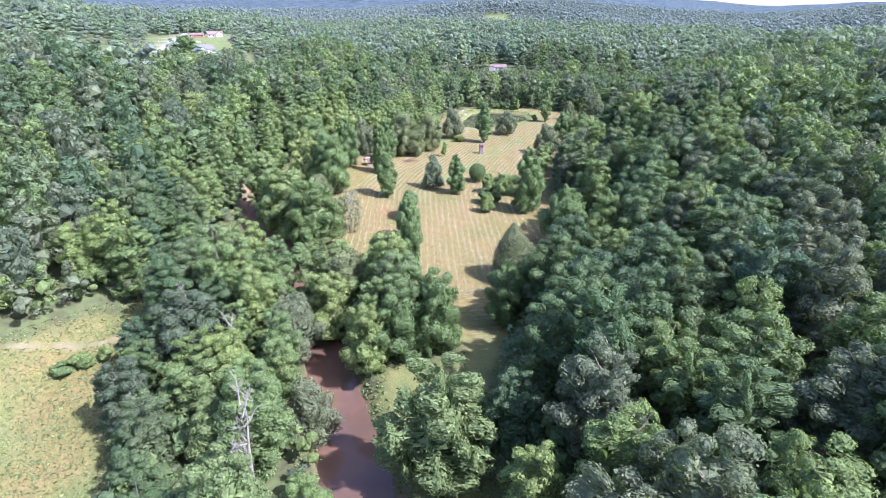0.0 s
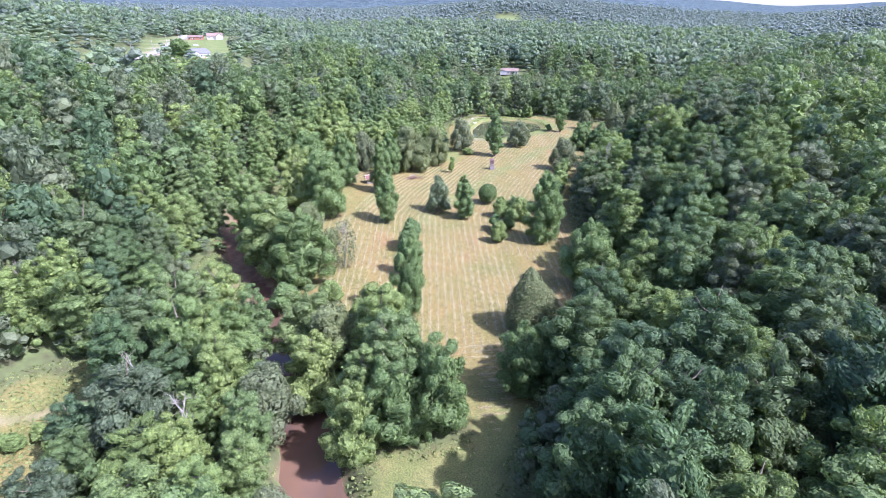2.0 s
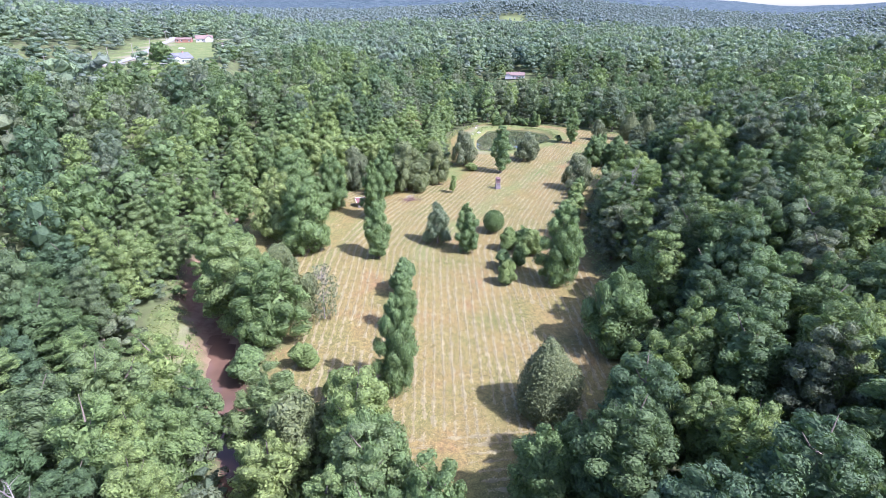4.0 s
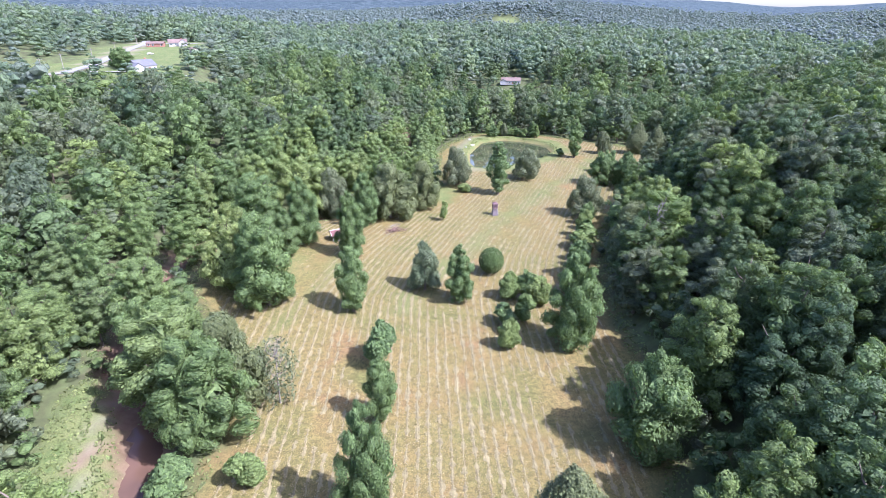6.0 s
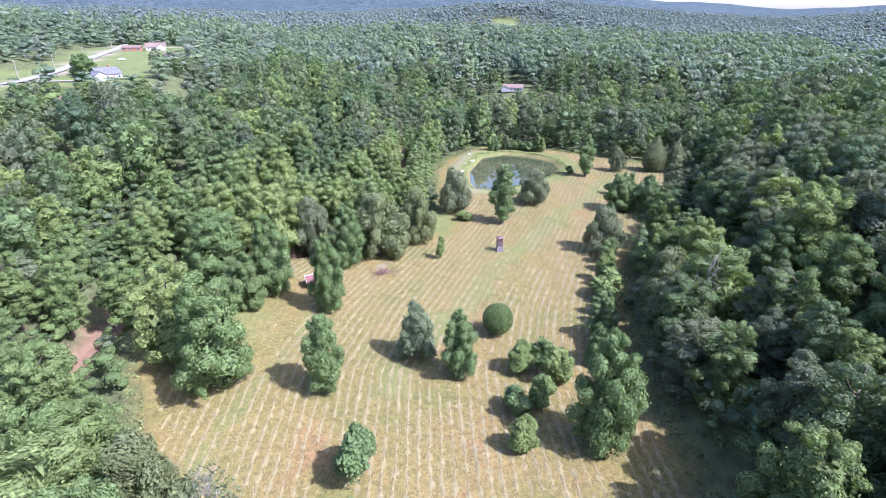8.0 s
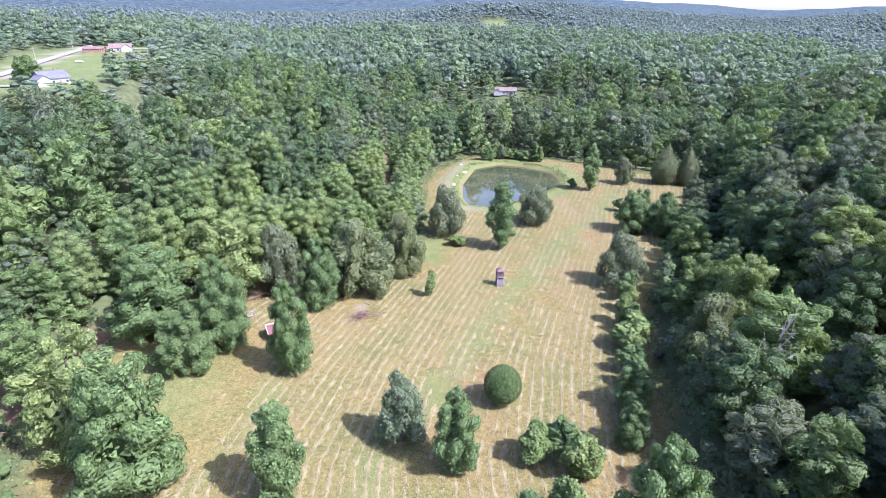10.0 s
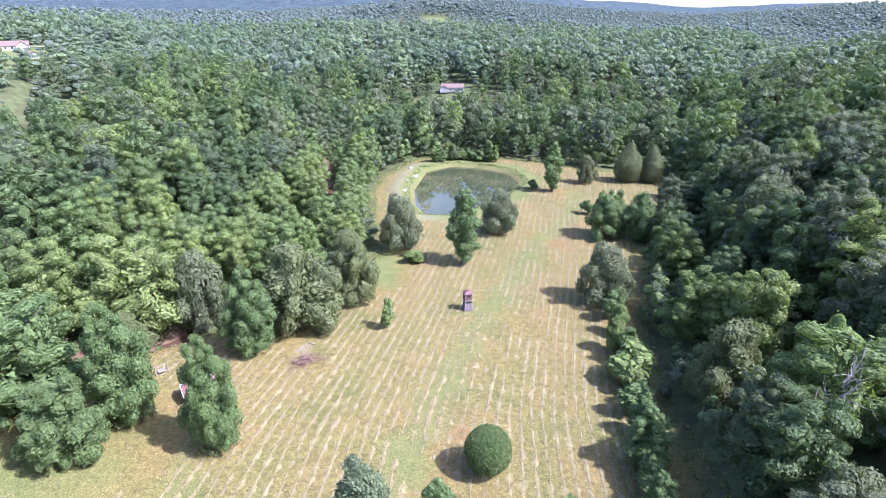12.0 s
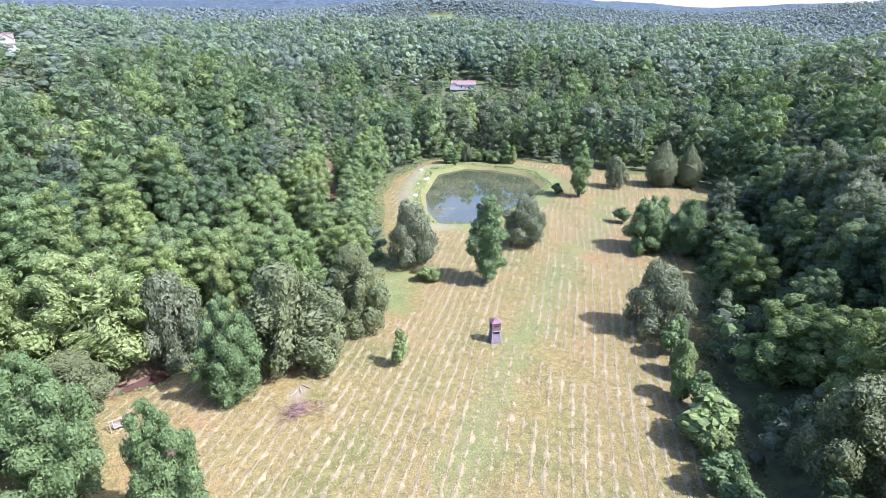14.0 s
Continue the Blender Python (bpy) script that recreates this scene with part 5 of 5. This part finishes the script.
def car(x, y, turn):
    top = thing("parked_car", spot(x, y, 0.05, turn), "white car parked on the lawn", "car")
    bm = prism_bm([(-2.2, 0.35), (2.2, 0.35), (2.25, 0.8), (1.3, 0.98), (0.6, 1.45), (-1.2, 1.5), (-2.1, 1.0), (-2.25, 0.7)], 1.75, pose(0, 0, 0))
    bmesh.ops.bevel(bm, geom=bm.edges[:], offset=0.08, segments=2, affect="EDGES")
    part("body", bm, car_paint, top)
    part("windscreen", prism_bm([(0.66, 1.40), (1.24, 1.02), (1.29, 1.05), (0.71, 1.43)], 1.5, pose(0, 0, 0.02)), glass_mat, top)
    for wx_ in (-1.35, 1.35):
        for wy_ in (-0.82, 0.82):
            w = part("wheel", tube_bm([(wx_, wy_ - 0.1, 0.33), (wx_, wy_ + 0.1, 0.33)], [0.33, 0.33], 14), rubber, top)
            part("rim", tube_bm([(wx_, wy_ - 0.115, 0.33), (wx_, wy_ + 0.115, 0.33)], [0.2, 0.2], 10), trim_white, w)


car(-119, 287, 15)


def hunting_tower():
    """A boxed-in cabin on a flared, boarded stand."""
    top = thing("hunting_tower", spot(12.1, 173.7, 0, 8), "maroon wooden hunting tower standing alone in mown hay", "tower")
    for sx in (-1, 1):
        for sy in (-1, 1):
            part("leg", tube_bm([(1.2 * sx, 1.2 * sy, -0.3), (0.85 * sx, 0.85 * sy, 3.1)], [0.1, 0.09], 6), wood_grey, top)
    for k in range(4):
        m = pose(0, 0, 0, 0, 0, 90 * k)
        bm = bmesh.new()
        pts = [(-1.22, -1.24, 0.05), (1.22, -1.24, 0.05), (0.95, -0.97, 2.35), (-0.95, -0.97, 2.35)]
        a = [bm.verts.new(m @ Vector(p)) for p in pts]
        b = [bm.verts.new(m @ Vector((p[0], p[1] + 0.05, p[2]))) for p in pts]
        bm.faces.new(a), bm.faces.new(b[::-1])
        for j in range(4):
            bm.faces.new((a[j], b[j], b[(j + 1) % 4], a[(j + 1) % 4]))
        bmesh.ops.recalc_face_normals(bm, faces=bm.faces[:])
        part("skirt_panel", bm, wood_pale, top, "pale purple-grey boarded panel")
    part("platform", box_bm(0, 0, 3.06, 2.2, 2.2, 0.14, 0.01), wood_grey, top)
    cabin = part("cabin", box_bm(0, 0, 4.15, 2.0, 2.0, 2.05, 0.03), wood_purple, top)
    for k in range(4):
        m = pose(0, 0, 0, 0, 0, 90 * k)
        bm = box_bm(0, -1.005, 4.35, 1.1, 0.04, 0.42)
        bm.transform(m)
        # near-black panels paint the shade inside open windows; the fourth is pale boards
        part("shutter", bm, opening_shade if k != 2 else wood_pale, cabin)
        for c in (-0.98, 0.98):
            bm = box_bm(c, -0.99, 4.15, 0.09, 0.09, 2.07)
            bm.transform(m)
            part("corner_board", bm, wood_pale, cabin)
    bm = bmesh.new()
    ring = [bm.verts.new((1.25 * x, 1.25 * y, 5.18)) for x, y in ((-1, -1), (1, -1), (1, 1), (-1, 1))]
    ring2 = [bm.verts.new((0.45 * x, 0.45 * y, 5.85)) for x, y in ((-1, -1), (1, -1), (1, 1), (-1, 1))]
    bm.faces.new(ring[::-1]), bm.faces.new(ring2)
    for j in range(4):
        bm.faces.new((ring[j], ring[(j + 1) % 4], ring2[(j + 1) % 4], ring2[j]))
    part("roof", bm, wood_purple, top, "faded maroon hipped roof")
    part("roof_cap", box_bm(0, 0, 5.93, 0.6, 0.6, 0.2, 0.03), roof_rust, top)
    for sx in (-0.28, 0.28):
        part("ladder_rail", tube_bm([(1.75, sx, -0.1), (1.02, sx, 3.2)], [0.04, 0.04], 6), wood_grey, top)
    for k in range(8):
        f = (k + 0.6) / 8.5
        part("rung", tube_bm([(1.75 - 0.73 * f, -0.28, -0.1 + 3.3 * f), (1.75 - 0.73 * f, 0.28, -0.1 + 3.3 * f)], [0.03, 0.03], 5), wood_grey, top)


hunting_tower()


def shelter():
    top = thing("picnic_shelter", spot(-20.8, 156.4, 0, 28), "open wooden shelter with a faded red metal roof", "shelter")
    for x in (-2.6, 0, 2.6):
        for y in (-2.1, 2.1):
            part("post", box_bm(x, y, 1.2, 0.16, 0.16, 2.7, 0.01), wood_grey, top)
    for y in (-2.1, 2.1):
        part("beam", box_bm(0, y, 2.62, 5.6, 0.14, 0.2, 0.01), wood_grey, top)
    roof = part("roof", prism_bm([(0, 1.25), (2.8, -0.15), (2.8, -0.08), (0, 1.33), (-2.8, -0.08), (-2.8, -0.15)], 6.4, pose(0, 0, 2.75, 0, 0, 90)), roof_rust, top)
    for k in range(13):
        x = -3.0 + k * 0.5
        for s in (-1, 1):
            part("roof_rib", tube_bm([(x, 0.05 * s, 4.1), (x, 2.78 * s, 2.70)], [0.03, 0.03], 4), roof_rust, roof)
    part("ridge_cap", tube_bm([(-3.2, 0, 4.1), (3.2, 0, 4.1)], [0.12, 0.12], 6), trim_white, roof)
    for s in (-1, 1):
        part("verge_board", tube_bm([(3.22 * s, 0, 4.05), (3.22 * s, -2.8, 2.64)], [0.07, 0.07], 5), trim_white, roof)
    for k in range(5):
        part("rail", box_bm(0, -2.1, 0.2 + 0.2 * k, 5.2, 0.05, 0.1, 0.005), wood_grey, top)


shelter()


def frame_bench():
    top = thing("swing_frame", spot(-26.2, 161.0, 0, 35), "wooden garden swing frame beside the shelter", "swing")
    for x in (-1.3, 1.3):
        for s in (-1, 1):
            part("leg", tube_bm([(x, 0.8 * s, -0.1), (x, 0.05 * s, 2.2)], [0.07, 0.06], 6), wood_grey, top)
    part("beam", tube_bm([(-1.6, 0, 2.2), (1.6, 0, 2.2)], [0.08, 0.08], 6), wood_grey, top)
    seat = part("seat", box_bm(0, 0, 0.6, 1.5, 0.5, 0.06, 0.01), wood_grey, top)
    part("backrest", box_bm(0, 0.26, 0.95, 1.5, 0.06, 0.6, 0.01), wood_grey, seat)
    for x in (-0.7, 0.7):
        part("rope", tube_bm([(x, 0, 0.6), (x, 0, 2.2)], [0.02, 0.02], 4), trim_white, seat)


frame_bench()


def brush_pile():
    """A heap of cut branches, thrown across one another."""
    rr = np.random.default_rng(31)
    top = thing("brush_heap", spot(-10.0, 162.6, 0, 20), "heap of cut reddish-brown branches on mown hay", "brush heap")
    for k in range(170):
        a, d = rr.uniform(0, 6.283), abs(rr.normal()) * 0.8
        c = np.array([3.0 * d * math.cos(a), 2.0 * d * math.sin(a), max(0.05, (1.3 - 0.55 * d) * rr.uniform(0.1, 1))])
        w = unit(rr.normal(size=3) * (1, 1, 0.28)) * rr.uniform(0.6, 1.7)
        g = rr.uniform(0.03, 0.085)
        v, q = tube_arrays([c - w, c + 0.08 * rr.normal(size=3), c + w], [g, g * 0.8, g * 0.35], 4)
        v[:, 2] = np.maximum(v[:, 2], 0.02)
        new("branch", mesh_of("branch", v, q, None, [bark_dark])).parent = top
    for k in range(3):
        log = new("log", mesh_of("log", *tube_arrays([(-1.2 + 0.2 * k, 0, 0.18), (0, 0.05, 0.2), (1.1, 0, 0.18)], [0.13, 0.12, 0.10], 9), None, [bark_dead], smooth=True))
        log.matrix_basis = spot(-10.8 + 0.6 * k, 165.6 + 0.5 * k, 0, 60 + 40 * k)
        tagged(log, "pale cut log lying on bare ash ground", "log", "pale logs by the brush pile")


brush_pile()


def rock(x, y, s, seed, label="pale limestone boulder on the pond bank", name="boulder", up=0.0):
    rr = np.random.default_rng(seed)
    bm = bmesh.new()
    bmesh.ops.create_icosphere(bm, subdivisions=2, radius=1)
    for v in bm.verts:
        v.co = v.co * (1 + 0.16 * rr.normal() * 0.6)
        v.co.z *= 0.6
    me = bpy.data.meshes.new(name)
    bm.to_mesh(me), bm.free()
    me.materials.append(stone_mat)
    ob = new(name, me)
    ob.matrix_basis = spot(x, y, up + 0.25 * s, rr.uniform(0, 360)) @ Matrix.Scale(s, 4)
    tagged(ob, label, "rock", "boulders on the pond bank")


for n, (x, y, s) in enumerate([(6.1, 233.4, 1.0), (9.6, 247.6, 1.1), (10.2, 249.0, 0.8), (7.4, 243.0, 0.6), (9.0, 255.5, 0.9)]):
    rock(x, y, s, 50 + n)


def bench(x, y, turn):
    top = thing("picnic_table", spot(x, y, 0, turn), "brown wooden picnic table on the pond dam", "table")
    for k in range(5):
        part("board", box_bm(0, -0.36 + 0.18 * k, 0.76, 2.0, 0.16, 0.05, 0.005), wood_pale, top)
    for s in (-1, 1):
        part("seat", box_bm(0, 0.72 * s, 0.46, 2.0, 0.26, 0.05, 0.005), wood_pale, top)
        part("trestle", box_bm(0.75 * s, 0, 0.4, 0.1, 1.5, 0.1, 0.005), wood_grey, top)
        for k in (-1, 1):
            part("leg", tube_bm([(0.75 * s, 0.55 * k, -0.05), (0.75 * s, 0.25 * k, 0.75)], [0.05, 0.05], 5), wood_grey, top)


bench(9.6, 260.5, 30)


# ---------------------------------------------------------------- rough grass
def build_grass():
    rr = np.random.default_rng(12)
    x, y = rr.uniform(-68, 76, 330000), rr.uniform(20, 275, 330000)
    cd, cw = line_near(CREEK, x, y, CREEK_W)
    bank = (cd > cw / 2 + 0.2) & (cd < cw / 2 + 3.0) & (rr.uniform(0, 1, len(x)) < 0.6)
    edge = (rim(FIELD, x, y) > -2.0) & (rim(FIELD, x, y) < 0.3)
    shore = (rim(POND, x, y) > -2.2) & (rim(POND, x, y) < -0.6)
    ok = (rim(MEADOW, x, y) > -2) | bank | edge | shore | ((line_near(GLADE, x, y)[0] < 4.5) & (cd > cw / 2 + 0.6))
    track, _ = line_near(np.array([(-62, 64), (-52, 67.5), (-45, 71), (-38, 80), (-34, 88.9), (-36.8, 96.6), (-39.4, 104.5), (-40.6, 108)]), x, y)
    ok &= track > 0.55
    x, y = x[ok], y[ok]
    z = ground(x, y)
    n = unit(np.stack([rr.normal(size=len(x)), rr.normal(size=len(x)), 1.8 + 0 * x], -1))
    size = rr.gamma(5, 0.055, len(x))
    c = leaves_at(rr, np.stack([x, y, z + 0.09], -1), n, size, 0.5)
    me = mesh_of("tall_grass", c.reshape(-1, 3) * U, np.arange(len(x) * 4).reshape(-1, 4), None, [grass_mat], tone=np.repeat(rr.uniform(0, 1, len(x)), 4))
    tagged(new("tall_grass", me), "rough green grass and weeds", "grass", kind="stuff")


build_grass()
